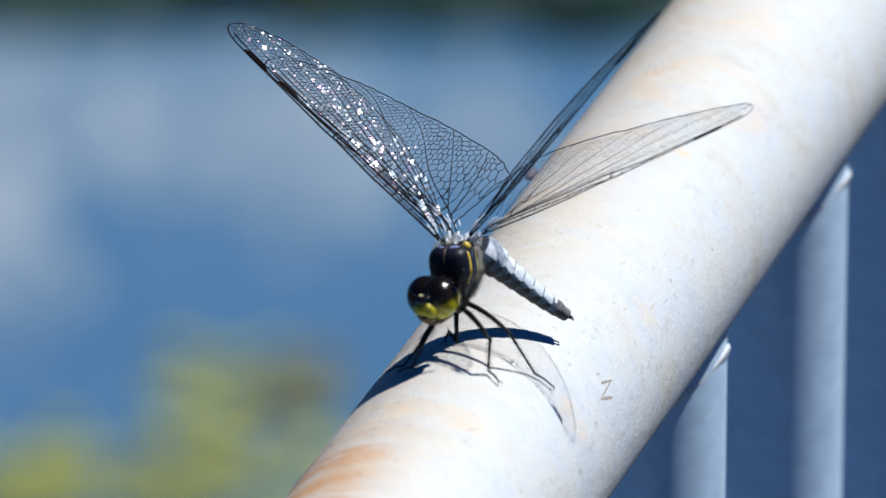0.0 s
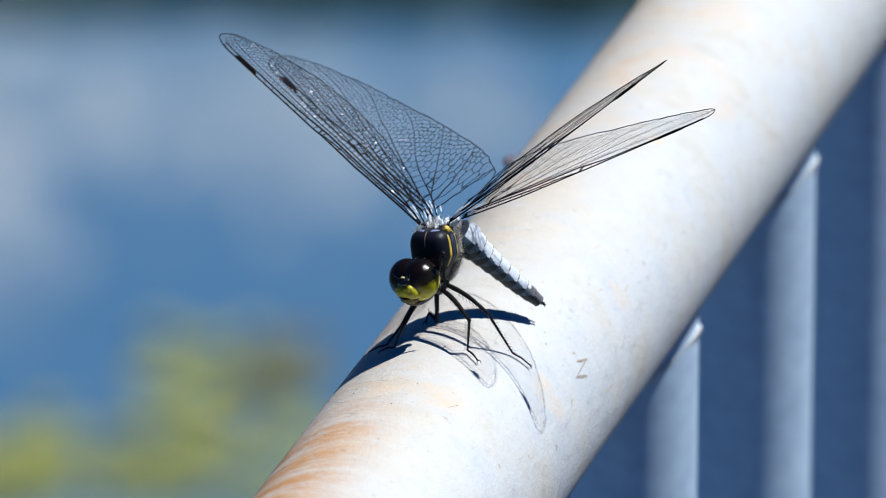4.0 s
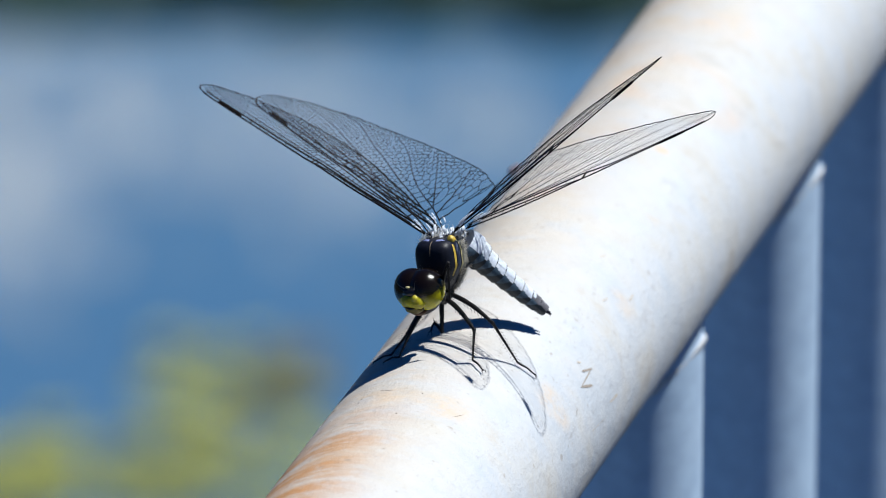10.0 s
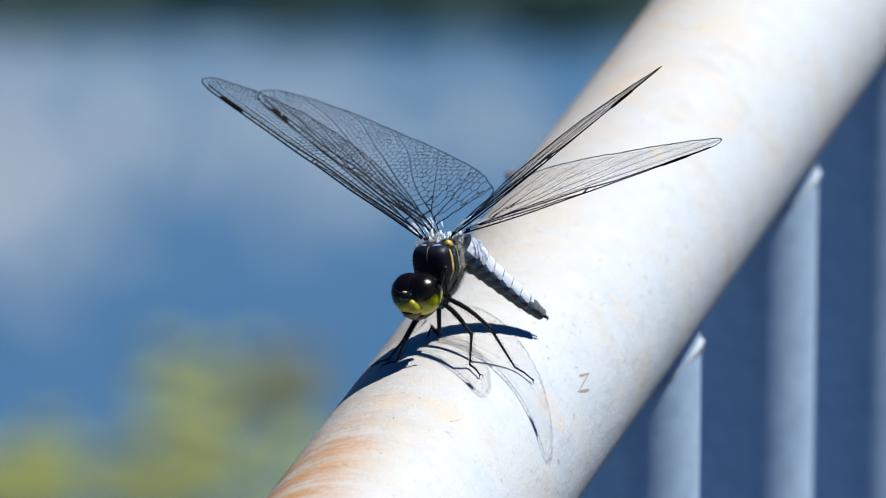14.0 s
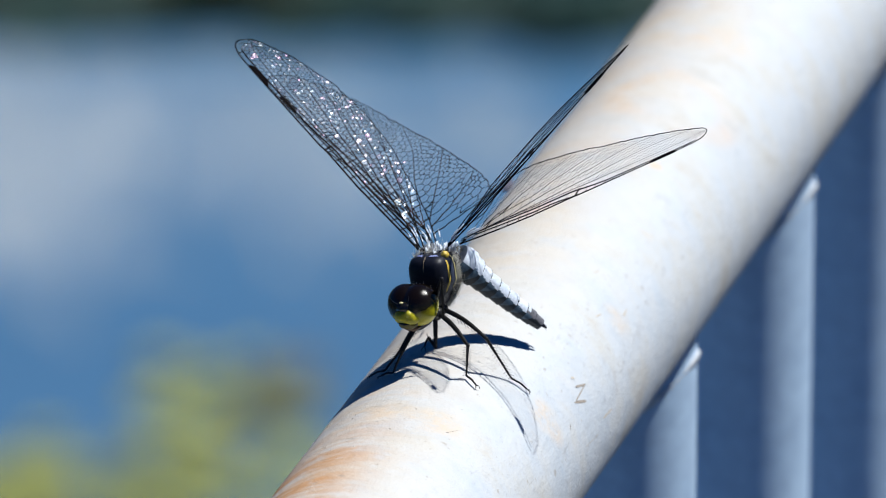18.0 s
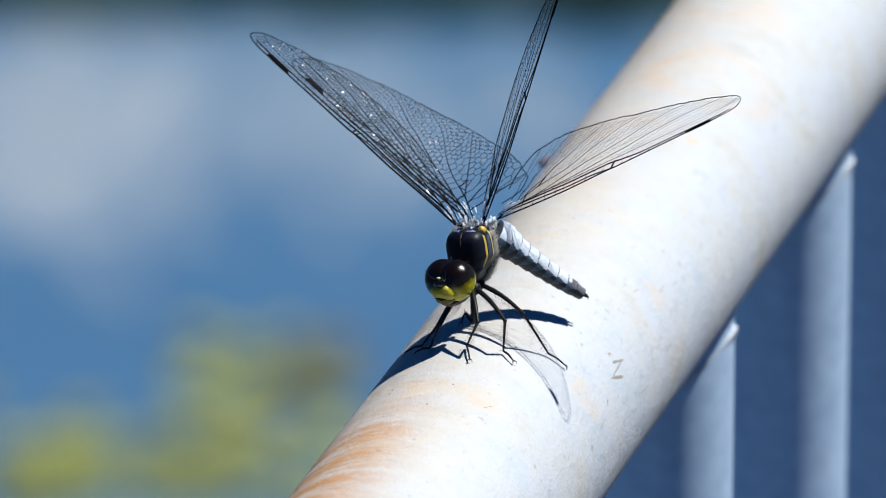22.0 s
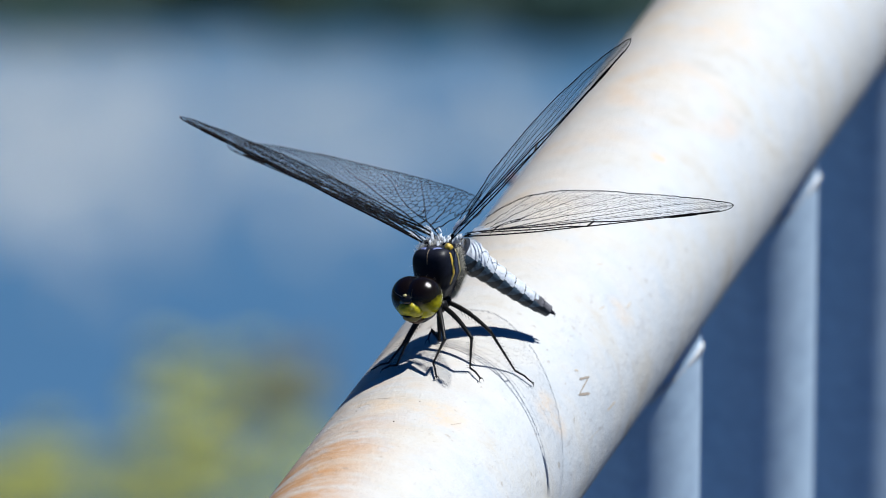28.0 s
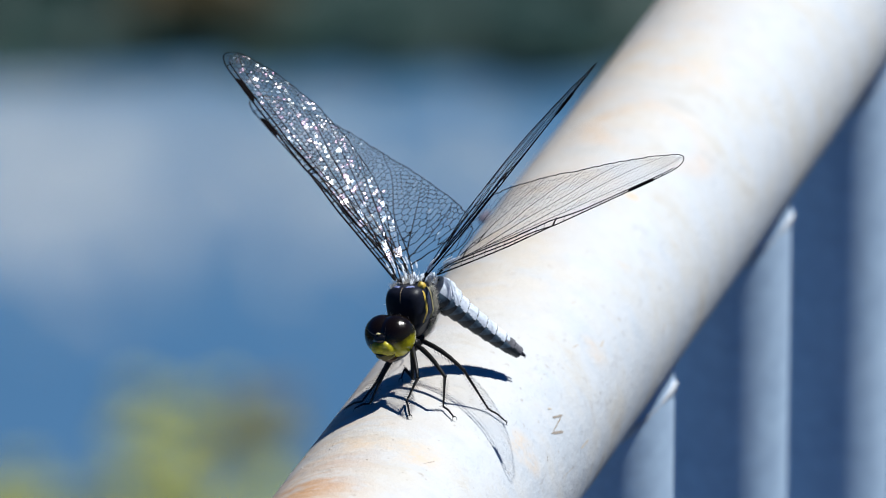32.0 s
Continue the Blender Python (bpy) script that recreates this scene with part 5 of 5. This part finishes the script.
def motions():
    walk(fore_wing_a, [
        (0, wing_pose(fore_wing_a_root, 86.1, 53.5, 24.3)),
        (0.5, wing_pose(fore_wing_a_root, 95.9, 52.3, 22.6)),
        (1, wing_pose(fore_wing_a_root, 97.9, 42.4, 11.7)),
        (1.5, wing_pose(fore_wing_a_root, 95.8, 49.9, 20.1)),
        (2, wing_pose(fore_wing_a_root, 97.2, 43.1, 12.6)),
        (2.5, wing_pose(fore_wing_a_root, 97.8, 39.2, 8.3)),
        (4.5, wing_pose(fore_wing_a_root, 96.1, 45.1, 15.1)),
        (5, wing_pose(fore_wing_a_root, 95.9, 47.7, 18.1)),
        (5.5, wing_pose(fore_wing_a_root, 100.5, 32.6, 1.4)),
        (6, wing_pose(fore_wing_a_root, 99.7, 35.9, 5.0)),
        (6.5, wing_pose(fore_wing_a_root, 95.2, 49.7, 20.3)),
        (7, wing_pose(fore_wing_a_root, 96.6, 43.4, 13.1)),
        (7.5, wing_pose(fore_wing_a_root, 98.2, 39.3, 8.4)),
        (8, wing_pose(fore_wing_a_root, 95.5, 47.0, 16.9)),
        (8.5, wing_pose(fore_wing_a_root, 97.3, 44.3, 13.7)),
        (9, wing_pose(fore_wing_a_root, 97.4, 43.9, 13.1)),
        (9.5, wing_pose(fore_wing_a_root, 95.6, 47.4, 17.2)),
        (10, wing_pose(fore_wing_a_root, 96.6, 45.1, 14.7)),
        (10.5, wing_pose(fore_wing_a_root, 98.1, 41.1, 10.4)),
        (11, wing_pose(fore_wing_a_root, 97.6, 39.9, 9.2)),
        (11.5, wing_pose(fore_wing_a_root, 97.9, 39.4, 8.7)),
        (12, wing_pose(fore_wing_a_root, 97.6, 44.6, 14.5)),
        (12.5, wing_pose(fore_wing_a_root, 99.0, 36.7, 5.9)),
        (13, wing_pose(fore_wing_a_root, 98.4, 38.5, 8.0)),
        (13.5, wing_pose(fore_wing_a_root, 97.9, 42.0, 11.7)),
        (14, wing_pose(fore_wing_a_root, 97.0, 44.1, 13.8)),
        (14.5, wing_pose(fore_wing_a_root, 97.9, 44.3, 13.9)),
        (16.5, wing_pose(fore_wing_a_root, 73.6, 65.2, 36.9)),
        (17, wing_pose(fore_wing_a_root, 80.0, 65.4, 36.8)),
        (17.5, wing_pose(fore_wing_a_root, 95.5, 47.0, 15.9)),
        (18, wing_pose(fore_wing_a_root, 97.0, 52.0, 21.2)),
        (18.5, wing_pose(fore_wing_a_root, 98.3, 44.9, 13.1)),
        (19, wing_pose(fore_wing_a_root, 97.6, 47.9, 16.3)),
        (19.5, wing_pose(fore_wing_a_root, 94.9, 55.4, 24.7)),
        (20, wing_pose(fore_wing_a_root, 93.3, 58.0, 27.8)),
        (20.5, wing_pose(fore_wing_a_root, 94.1, 58.3, 28.0)),
        (21, wing_pose(fore_wing_a_root, 101.7, 59.5, 29.4)),
        (21.5, wing_pose(fore_wing_a_root, 109.7, 60.3, 30.2)),
        (22, wing_pose(fore_wing_a_root, 93.7, 73.2, 44.8)),
        (22.5, wing_pose(fore_wing_a_root, 90.7, 68.6, 39.8)),
        (23, wing_pose(fore_wing_a_root, 93.3, 58.0, 28.2)),
        (23.5, wing_pose(fore_wing_a_root, 94.3, 56.6, 27.5)),
        (24, wing_pose(fore_wing_a_root, 93.1, 57.4, 29.3)),
        (24.5, wing_pose(fore_wing_a_root, 94.9, 56.3, 29.0)),
        (25, wing_pose(fore_wing_a_root, 94.9, 57.4, 31.1)),
        (25.5, wing_pose(fore_wing_a_root, 94.4, 57.9, 32.5)),
        (27.5, wing_pose(fore_wing_a_root, 77.3, 72.0, 52.2)),
        (28, wing_pose(fore_wing_a_root, 97.9, 51.5, 30.0)),
        (28.5, wing_pose(fore_wing_a_root, 101.3, 63.4, 41.8)),
        (29, wing_pose(fore_wing_a_root, 92.3, 65.8, 43.5)),
        (29.5, wing_pose(fore_wing_a_root, 92.3, 55.3, 30.8)),
        (30, wing_pose(fore_wing_a_root, 93.7, 56.7, 31.2)),
        (30.5, wing_pose(fore_wing_a_root, 93.8, 57.2, 30.5)),
        (31, wing_pose(fore_wing_a_root, 95.5, 62.6, 35.2)),
        (31.5, wing_pose(fore_wing_a_root, 93.9, 56.3, 27.1)),
        (32, wing_pose(fore_wing_a_root, 94.2, 54.7, 24.3)),
    ])
    walk(hind_wing_a, [
        (0, wing_pose(hind_wing_a_root, 89.2, 30.9, 17.8)),
        (0.5, wing_pose(hind_wing_a_root, 96.9, 32.5, 18.1)),
        (1, wing_pose(hind_wing_a_root, 97.9, 26.7, 8.0)),
        (1.5, wing_pose(hind_wing_a_root, 96.2, 34.0, 16.7)),
        (2, wing_pose(hind_wing_a_root, 97.1, 28.6, 7.7)),
        (2.5, wing_pose(hind_wing_a_root, 96.7, 28.5, 7.4)),
        (4.5, wing_pose(hind_wing_a_root, 96.7, 30.8, 10.2)),
        (5, wing_pose(hind_wing_a_root, 96.8, 31.1, 10.5)),
        (5.5, wing_pose(hind_wing_a_root, 98.2, 25.1, 2.0)),
        (6, wing_pose(hind_wing_a_root, 97.6, 27.4, 5.0)),
        (6.5, wing_pose(hind_wing_a_root, 96.2, 32.8, 12.6)),
        (7, wing_pose(hind_wing_a_root, 96.3, 30.5, 9.4)),
        (7.5, wing_pose(hind_wing_a_root, 97.4, 29.1, 7.5)),
        (8, wing_pose(hind_wing_a_root, 96.4, 30.9, 10.0)),
        (8.5, wing_pose(hind_wing_a_root, 97.0, 30.9, 10.0)),
        (9, wing_pose(hind_wing_a_root, 97.1, 29.1, 7.4)),
        (9.5, wing_pose(hind_wing_a_root, 97.0, 30.3, 9.7)),
        (10, wing_pose(hind_wing_a_root, 96.7, 31.7, 12.1)),
        (10.5, wing_pose(hind_wing_a_root, 96.9, 29.0, 8.7)),
        (11, wing_pose(hind_wing_a_root, 97.7, 25.7, 4.7)),
        (11.5, wing_pose(hind_wing_a_root, 98.7, 22.6, 1.3)),
        (12, wing_pose(hind_wing_a_root, 98.6, 25.4, 6.3)),
        (12.5, wing_pose(hind_wing_a_root, 98.6, 24.1, 3.6)),
        (13, wing_pose(hind_wing_a_root, 97.4, 27.8, 7.5)),
        (13.5, wing_pose(hind_wing_a_root, 98.3, 26.2, 5.3)),
        (14, wing_pose(hind_wing_a_root, 97.7, 27.4, 7.0)),
        (14.5, wing_pose(hind_wing_a_root, 97.5, 31.4, 12.7)),
        (16.5, wing_pose(hind_wing_a_root, 98.5, 30.0, 18.0)),
        (17, wing_pose(hind_wing_a_root, 98.3, 30.1, 19.9)),
        (17.5, wing_pose(hind_wing_a_root, 97.9, 28.2, 14.4)),
        (18, wing_pose(hind_wing_a_root, 98.1, 31.5, 16.3)),
        (18.5, wing_pose(hind_wing_a_root, 97.6, 30.7, 12.5)),
        (19, wing_pose(hind_wing_a_root, 96.9, 34.1, 14.3)),
        (19.5, wing_pose(hind_wing_a_root, 97.5, 36.0, 18.0)),
        (20, wing_pose(hind_wing_a_root, 97.1, 37.7, 21.5)),
        (20.5, wing_pose(hind_wing_a_root, 97.4, 36.0, 20.0)),
        (21, wing_pose(hind_wing_a_root, 97.2, 36.2, 22.0)),
        (21.5, wing_pose(hind_wing_a_root, 98.0, 36.1, 23.5)),
        (22, wing_pose(hind_wing_a_root, 97.9, 32.9, 20.7)),
        (22.5, wing_pose(hind_wing_a_root, 98.5, 33.7, 19.2)),
        (23, wing_pose(hind_wing_a_root, 97.1, 35.2, 18.9)),
        (23.5, wing_pose(hind_wing_a_root, 97.8, 33.3, 17.0)),
        (24, wing_pose(hind_wing_a_root, 97.9, 32.1, 16.2)),
        (24.5, wing_pose(hind_wing_a_root, 97.8, 31.4, 16.0)),
        (25, wing_pose(hind_wing_a_root, 97.5, 34.5, 21.0)),
        (25.5, wing_pose(hind_wing_a_root, 97.2, 36.3, 23.7)),
        (27.5, wing_pose(hind_wing_a_root, 99.0, 29.8, 16.1)),
        (28, wing_pose(hind_wing_a_root, 101.9, 16.5, -2.1)),
        (28.5, wing_pose(hind_wing_a_root, 100.5, 25.6, 12.6)),
        (29, wing_pose(hind_wing_a_root, 98.8, 27.7, 17.4)),
        (29.5, wing_pose(hind_wing_a_root, 98.7, 25.1, 13.5)),
        (30, wing_pose(hind_wing_a_root, 98.7, 30.7, 20.7)),
        (30.5, wing_pose(hind_wing_a_root, 97.9, 31.6, 21.7)),
        (31, wing_pose(hind_wing_a_root, 98.1, 34.8, 25.8)),
        (31.5, wing_pose(hind_wing_a_root, 97.7, 31.5, 21.1)),
        (32, wing_pose(hind_wing_a_root, 97.2, 31.8, 21.2)),
    ])
    walk(fore_wing_b, [
        (0, wing_pose(fore_wing_b_root, -66.1, 30.4, 3.4)),
        (0.5, wing_pose(fore_wing_b_root, -58.9, 28.5, -7.1)),
        (1, wing_pose(fore_wing_b_root, -61.0, 23.3, 9.5)),
        (1.5, wing_pose(fore_wing_b_root, -60.9, 26.2, 9.0)),
        (2, wing_pose(fore_wing_b_root, -61.6, 23.7, 9.3)),
        (2.5, wing_pose(fore_wing_b_root, -62.4, 21.6, 10.4)),
        (4.5, wing_pose(fore_wing_b_root, -61.2, 25.3, 9.6)),
        (5, wing_pose(fore_wing_b_root, -60.7, 26.5, 5.3)),
        (5.5, wing_pose(fore_wing_b_root, -64.5, 16.0, 22.1)),
        (6, wing_pose(fore_wing_b_root, -64.1, 19.5, 11.7)),
        (6.5, wing_pose(fore_wing_b_root, -61.8, 23.7, 12.9)),
        (7, wing_pose(fore_wing_b_root, -62.6, 21.8, 12.7)),
        (7.5, wing_pose(fore_wing_b_root, -61.7, 23.4, 7.0)),
        (8, wing_pose(fore_wing_b_root, -64.0, 20.1, 13.8)),
        (8.5, wing_pose(fore_wing_b_root, -61.3, 25.2, 8.4)),
        (9, wing_pose(fore_wing_b_root, -61.1, 26.2, 6.6)),
        (9.5, wing_pose(fore_wing_b_root, -62.0, 23.5, 7.0)),
        (10, wing_pose(fore_wing_b_root, -66.0, 16.0, 16.1)),
        (10.5, wing_pose(fore_wing_b_root, -63.9, 19.9, 7.9)),
        (11, wing_pose(fore_wing_b_root, -64.2, 19.7, 16.4)),
        (11.5, wing_pose(fore_wing_b_root, -65.3, 17.7, 11.5)),
        (12, wing_pose(fore_wing_b_root, -63.7, 21.5, 15.3)),
        (12.5, wing_pose(fore_wing_b_root, -66.0, 15.1, 14.2)),
        (13, wing_pose(fore_wing_b_root, -67.4, 13.2, 20.2)),
        (13.5, wing_pose(fore_wing_b_root, -66.5, 15.5, 16.4)),
        (14, wing_pose(fore_wing_b_root, -65.2, 18.3, 12.4)),
        (14.5, wing_pose(fore_wing_b_root, -64.0, 20.7, 11.0)),
        (16.5, wing_pose(fore_wing_b_root, -64.0, 24.6, 12.4)),
        (17, wing_pose(fore_wing_b_root, -63.7, 24.4, 8.9)),
        (17.5, wing_pose(fore_wing_b_root, -63.1, 23.1, 10.9)),
        (18, wing_pose(fore_wing_b_root, -58.4, 28.1, -1.6)),
        (18.5, wing_pose(fore_wing_b_root, -59.3, 27.8, -6.2)),
        (19, wing_pose(fore_wing_b_root, -56.8, 31.6, 1.2)),
        (19.5, wing_pose(fore_wing_b_root, -53.6, 34.2, -13.5)),
        (20, wing_pose(fore_wing_b_root, -56.5, 31.8, -11.7)),
        (20.5, wing_pose(fore_wing_b_root, -56.7, 32.5, -6.6)),
        (21, wing_pose(fore_wing_b_root, -58.1, 31.8, -11.8)),
        (21.5, wing_pose(fore_wing_b_root, -56.1, 28.9, -1.0)),
        (22, wing_pose(fore_wing_b_root, -63.7, 25.4, 14.2)),
        (22.5, wing_pose(fore_wing_b_root, -62.7, 28.0, 5.6)),
        (23, wing_pose(fore_wing_b_root, -61.8, 26.9, 8.7)),
        (23.5, wing_pose(fore_wing_b_root, -59.6, 31.1, 1.5)),
        (24, wing_pose(fore_wing_b_root, -59.3, 32.4, 3.1)),
        (24.5, wing_pose(fore_wing_b_root, -58.3, 32.6, 1.8)),
        (25, wing_pose(fore_wing_b_root, -56.6, 36.1, -2.5)),
        (25.5, wing_pose(fore_wing_b_root, -56.6, 35.0, -16.3)),
        (27.5, wing_pose(fore_wing_b_root, -64.6, 23.8, 16.4)),
        (28, wing_pose(fore_wing_b_root, -70.2, 12.3, 29.1)),
        (28.5, wing_pose(fore_wing_b_root, -66.8, 21.7, 12.9)),
        (29, wing_pose(fore_wing_b_root, -63.1, 27.2, 11.6)),
        (29.5, wing_pose(fore_wing_b_root, -63.2, 24.9, 14.9)),
        (30, wing_pose(fore_wing_b_root, -61.3, 30.4, 6.9)),
        (30.5, wing_pose(fore_wing_b_root, -59.1, 31.3, 3.7)),
        (31, wing_pose(fore_wing_b_root, -59.6, 31.9, 2.2)),
        (31.5, wing_pose(fore_wing_b_root, -57.2, 33.0, -13.4)),
        (32, wing_pose(fore_wing_b_root, -57.6, 33.1, 2.7)),
    ])
    walk(hind_wing_b, [
        (0, wing_pose(hind_wing_b_root, -54.0, 16.9, -7.6)),
        (0.5, wing_pose(hind_wing_b_root, -49.0, 16.9, -7.1)),
        (1, wing_pose(hind_wing_b_root, -49.8, 13.4, -3.9)),
        (1.5, wing_pose(hind_wing_b_root, -49.4, 15.2, -5.5)),
        (2, wing_pose(hind_wing_b_root, -49.9, 14.1, -4.4)),
        (2.5, wing_pose(hind_wing_b_root, -49.9, 13.1, -3.5)),
        (4.5, wing_pose(hind_wing_b_root, -49.0, 15.5, -5.8)),
        (5, wing_pose(hind_wing_b_root, -48.7, 16.8, -7.0)),
        (5.5, wing_pose(hind_wing_b_root, -51.0, 10.7, -1.4)),
        (6, wing_pose(hind_wing_b_root, -51.2, 10.8, -1.4)),
        (6.5, wing_pose(hind_wing_b_root, -50.1, 13.6, -3.9)),
        (7, wing_pose(hind_wing_b_root, -50.9, 12.0, -2.3)),
        (7.5, wing_pose(hind_wing_b_root, -49.2, 14.3, -4.2)),
        (8, wing_pose(hind_wing_b_root, -51.4, 11.3, -1.3)),
        (8.5, wing_pose(hind_wing_b_root, -49.2, 15.5, -5.0)),
        (9, wing_pose(hind_wing_b_root, -48.9, 16.4, -5.7)),
        (9.5, wing_pose(hind_wing_b_root, -49.6, 15.2, -4.5)),
        (10, wing_pose(hind_wing_b_root, -53.0, 8.5, 1.8)),
        (10.5, wing_pose(hind_wing_b_root, -50.4, 13.4, -2.6)),
        (11, wing_pose(hind_wing_b_root, -52.2, 9.9, 0.7)),
        (11.5, wing_pose(hind_wing_b_root, -53.2, 6.0, 4.3)),
        (12, wing_pose(hind_wing_b_root, -52.8, 8.5, 2.2)),
        (12.5, wing_pose(hind_wing_b_root, -53.1, 7.1, 3.4)),
        (13, wing_pose(hind_wing_b_root, -53.8, 6.5, 4.1)),
        (13.5, wing_pose(hind_wing_b_root, -53.0, 7.3, 3.3)),
        (14, wing_pose(hind_wing_b_root, -52.0, 10.4, 0.3)),
        (14.5, wing_pose(hind_wing_b_root, -50.4, 15.2, -4.2)),
        (16.5, wing_pose(hind_wing_b_root, -53.1, 12.7, -2.4)),
        (17, wing_pose(hind_wing_b_root, -52.7, 12.5, -2.4)),
        (17.5, wing_pose(hind_wing_b_root, -52.0, 12.2, -2.4)),
        (18, wing_pose(hind_wing_b_root, -49.4, 15.6, -5.5)),
        (18.5, wing_pose(hind_wing_b_root, -49.6, 16.2, -6.2)),
        (19, wing_pose(hind_wing_b_root, -48.6, 19.7, -9.5)),
        (19.5, wing_pose(hind_wing_b_root, -45.5, 22.7, -11.3)),
        (20, wing_pose(hind_wing_b_root, -48.2, 20.5, -8.4)),
        (20.5, wing_pose(hind_wing_b_root, -48.5, 20.8, -7.8)),
        (21, wing_pose(hind_wing_b_root, -49.3, 20.4, -6.4)),
        (21.5, wing_pose(hind_wing_b_root, -48.9, 19.1, -4.3)),
        (22, wing_pose(hind_wing_b_root, -52.3, 14.6, 0.7)),
        (22.5, wing_pose(hind_wing_b_root, -51.6, 16.9, -0.3)),
        (23, wing_pose(hind_wing_b_root, -50.5, 16.7, 0.7)),
        (23.5, wing_pose(hind_wing_b_root, -50.0, 20.2, -3.0)),
        (24, wing_pose(hind_wing_b_root, -50.2, 17.4, -0.8)),
        (24.5, wing_pose(hind_wing_b_root, -50.4, 17.2, -1.1)),
        (25, wing_pose(hind_wing_b_root, -48.9, 21.5, -5.5)),
        (25.5, wing_pose(hind_wing_b_root, -48.3, 20.3, -4.8)),
        (27.5, wing_pose(hind_wing_b_root, -54.0, 10.9, 2.0)),
        (28, wing_pose(hind_wing_b_root, -58.7, 2.0, 9.8)),
        (28.5, wing_pose(hind_wing_b_root, -56.4, 7.3, 4.9)),
        (29, wing_pose(hind_wing_b_root, -53.5, 12.4, 0.2)),
        (29.5, wing_pose(hind_wing_b_root, -52.2, 13.3, -0.7)),
        (30, wing_pose(hind_wing_b_root, -51.0, 17.3, -4.2)),
        (30.5, wing_pose(hind_wing_b_root, -49.8, 18.1, -5.0)),
        (31, wing_pose(hind_wing_b_root, -49.1, 16.5, -3.5)),
        (31.5, wing_pose(hind_wing_b_root, -48.1, 16.6, -3.7)),
        (32, wing_pose(hind_wing_b_root, -48.6, 17.8, -4.7)),
    ])
    walk(abdomen, [
        (0, abdomen_pose(-0.2)),
        (0.5, abdomen_pose(-1.6)),
        (1, abdomen_pose(-2.4)),
        (1.5, abdomen_pose(-2.2)),
        (2, abdomen_pose(-2.4)),
        (2.5, abdomen_pose(-2.7)),
        (4.5, abdomen_pose(-3.5)),
        (5, abdomen_pose(-3.1)),
        (5.5, abdomen_pose(-3.1)),
        (6, abdomen_pose(-3.2)),
        (6.5, abdomen_pose(-3.7)),
        (7, abdomen_pose(-3.4)),
        (7.5, abdomen_pose(-3.5)),
        (8, abdomen_pose(-3.3)),
        (8.5, abdomen_pose(-3.7)),
        (9, abdomen_pose(-2.5)),
        (9.5, abdomen_pose(-3.1)),
        (10, abdomen_pose(-3.0)),
        (10.5, abdomen_pose(-3.0)),
        (11, abdomen_pose(-2.5)),
        (11.5, abdomen_pose(-1.2)),
        (12, abdomen_pose(-2.0)),
        (12.5, abdomen_pose(-2.6)),
        (13, abdomen_pose(-2.8)),
        (13.5, abdomen_pose(-3.1)),
        (14, abdomen_pose(-2.9)),
        (14.5, abdomen_pose(-3.0)),
        (16.5, abdomen_pose(-0.7)),
        (17, abdomen_pose(-0.8)),
        (17.5, abdomen_pose(-2.6)),
        (18, abdomen_pose(-1.7)),
        (18.5, abdomen_pose(-1.9)),
        (19, abdomen_pose(-2.8)),
        (19.5, abdomen_pose(-2.0)),
        (20, abdomen_pose(-2.3)),
        (20.5, abdomen_pose(-1.6)),
        (21, abdomen_pose(1.3)),
        (21.5, abdomen_pose(0.8)),
        (22, abdomen_pose(2.1)),
        (22.5, abdomen_pose(2.2)),
        (23, abdomen_pose(-0.0)),
        (23.5, abdomen_pose(-0.4)),
        (24, abdomen_pose(0.3)),
        (24.5, abdomen_pose(0.9)),
        (25, abdomen_pose(0.7)),
        (25.5, abdomen_pose(-0.3)),
        (27.5, abdomen_pose(2.6)),
        (28, abdomen_pose(2.1)),
        (28.5, abdomen_pose(1.9)),
        (29, abdomen_pose(2.2)),
        (29.5, abdomen_pose(-0.1)),
        (30, abdomen_pose(0.7)),
        (30.5, abdomen_pose(0.5)),
        (31, abdomen_pose(0.9)),
        (31.5, abdomen_pose(-0.0)),
        (32, abdomen_pose(-0.1)),
    ])
    steps = [(0, 1), (10, 1), (20, 1), (20.2, 1), (20.27, 0.72), (20.33, 0.45), (20.4, 0.2), (20.5, 0), (20.7, 0), (26, 0), (32, 0)]
    walk(fore_leg, [(t, leg_pose(f)) for t, f in steps])
    for piece in leg_shins[fore_leg.name]:
        foot = piece.name.startswith(("tarsus", "claw"))
        walk(piece, [(t, shin_pose(f) @ (turned_about(LEG_ANKLE, FOLD_FOOT, f * 0.9) if foot else Matrix())) for t, f in steps])
    for cloud, side, up, move, lift in ((cloud_a, -3.45, 22.05, 0.9, -0.4), (cloud_b, -1.5, 21.45, 0.25, 0.0)):
        walk(cloud, [(t, Matrix.Translation(sky_spot(1500, side + move * t / 32, up + lift * t / 32))) for t in (0, 16, 32)])


motions()
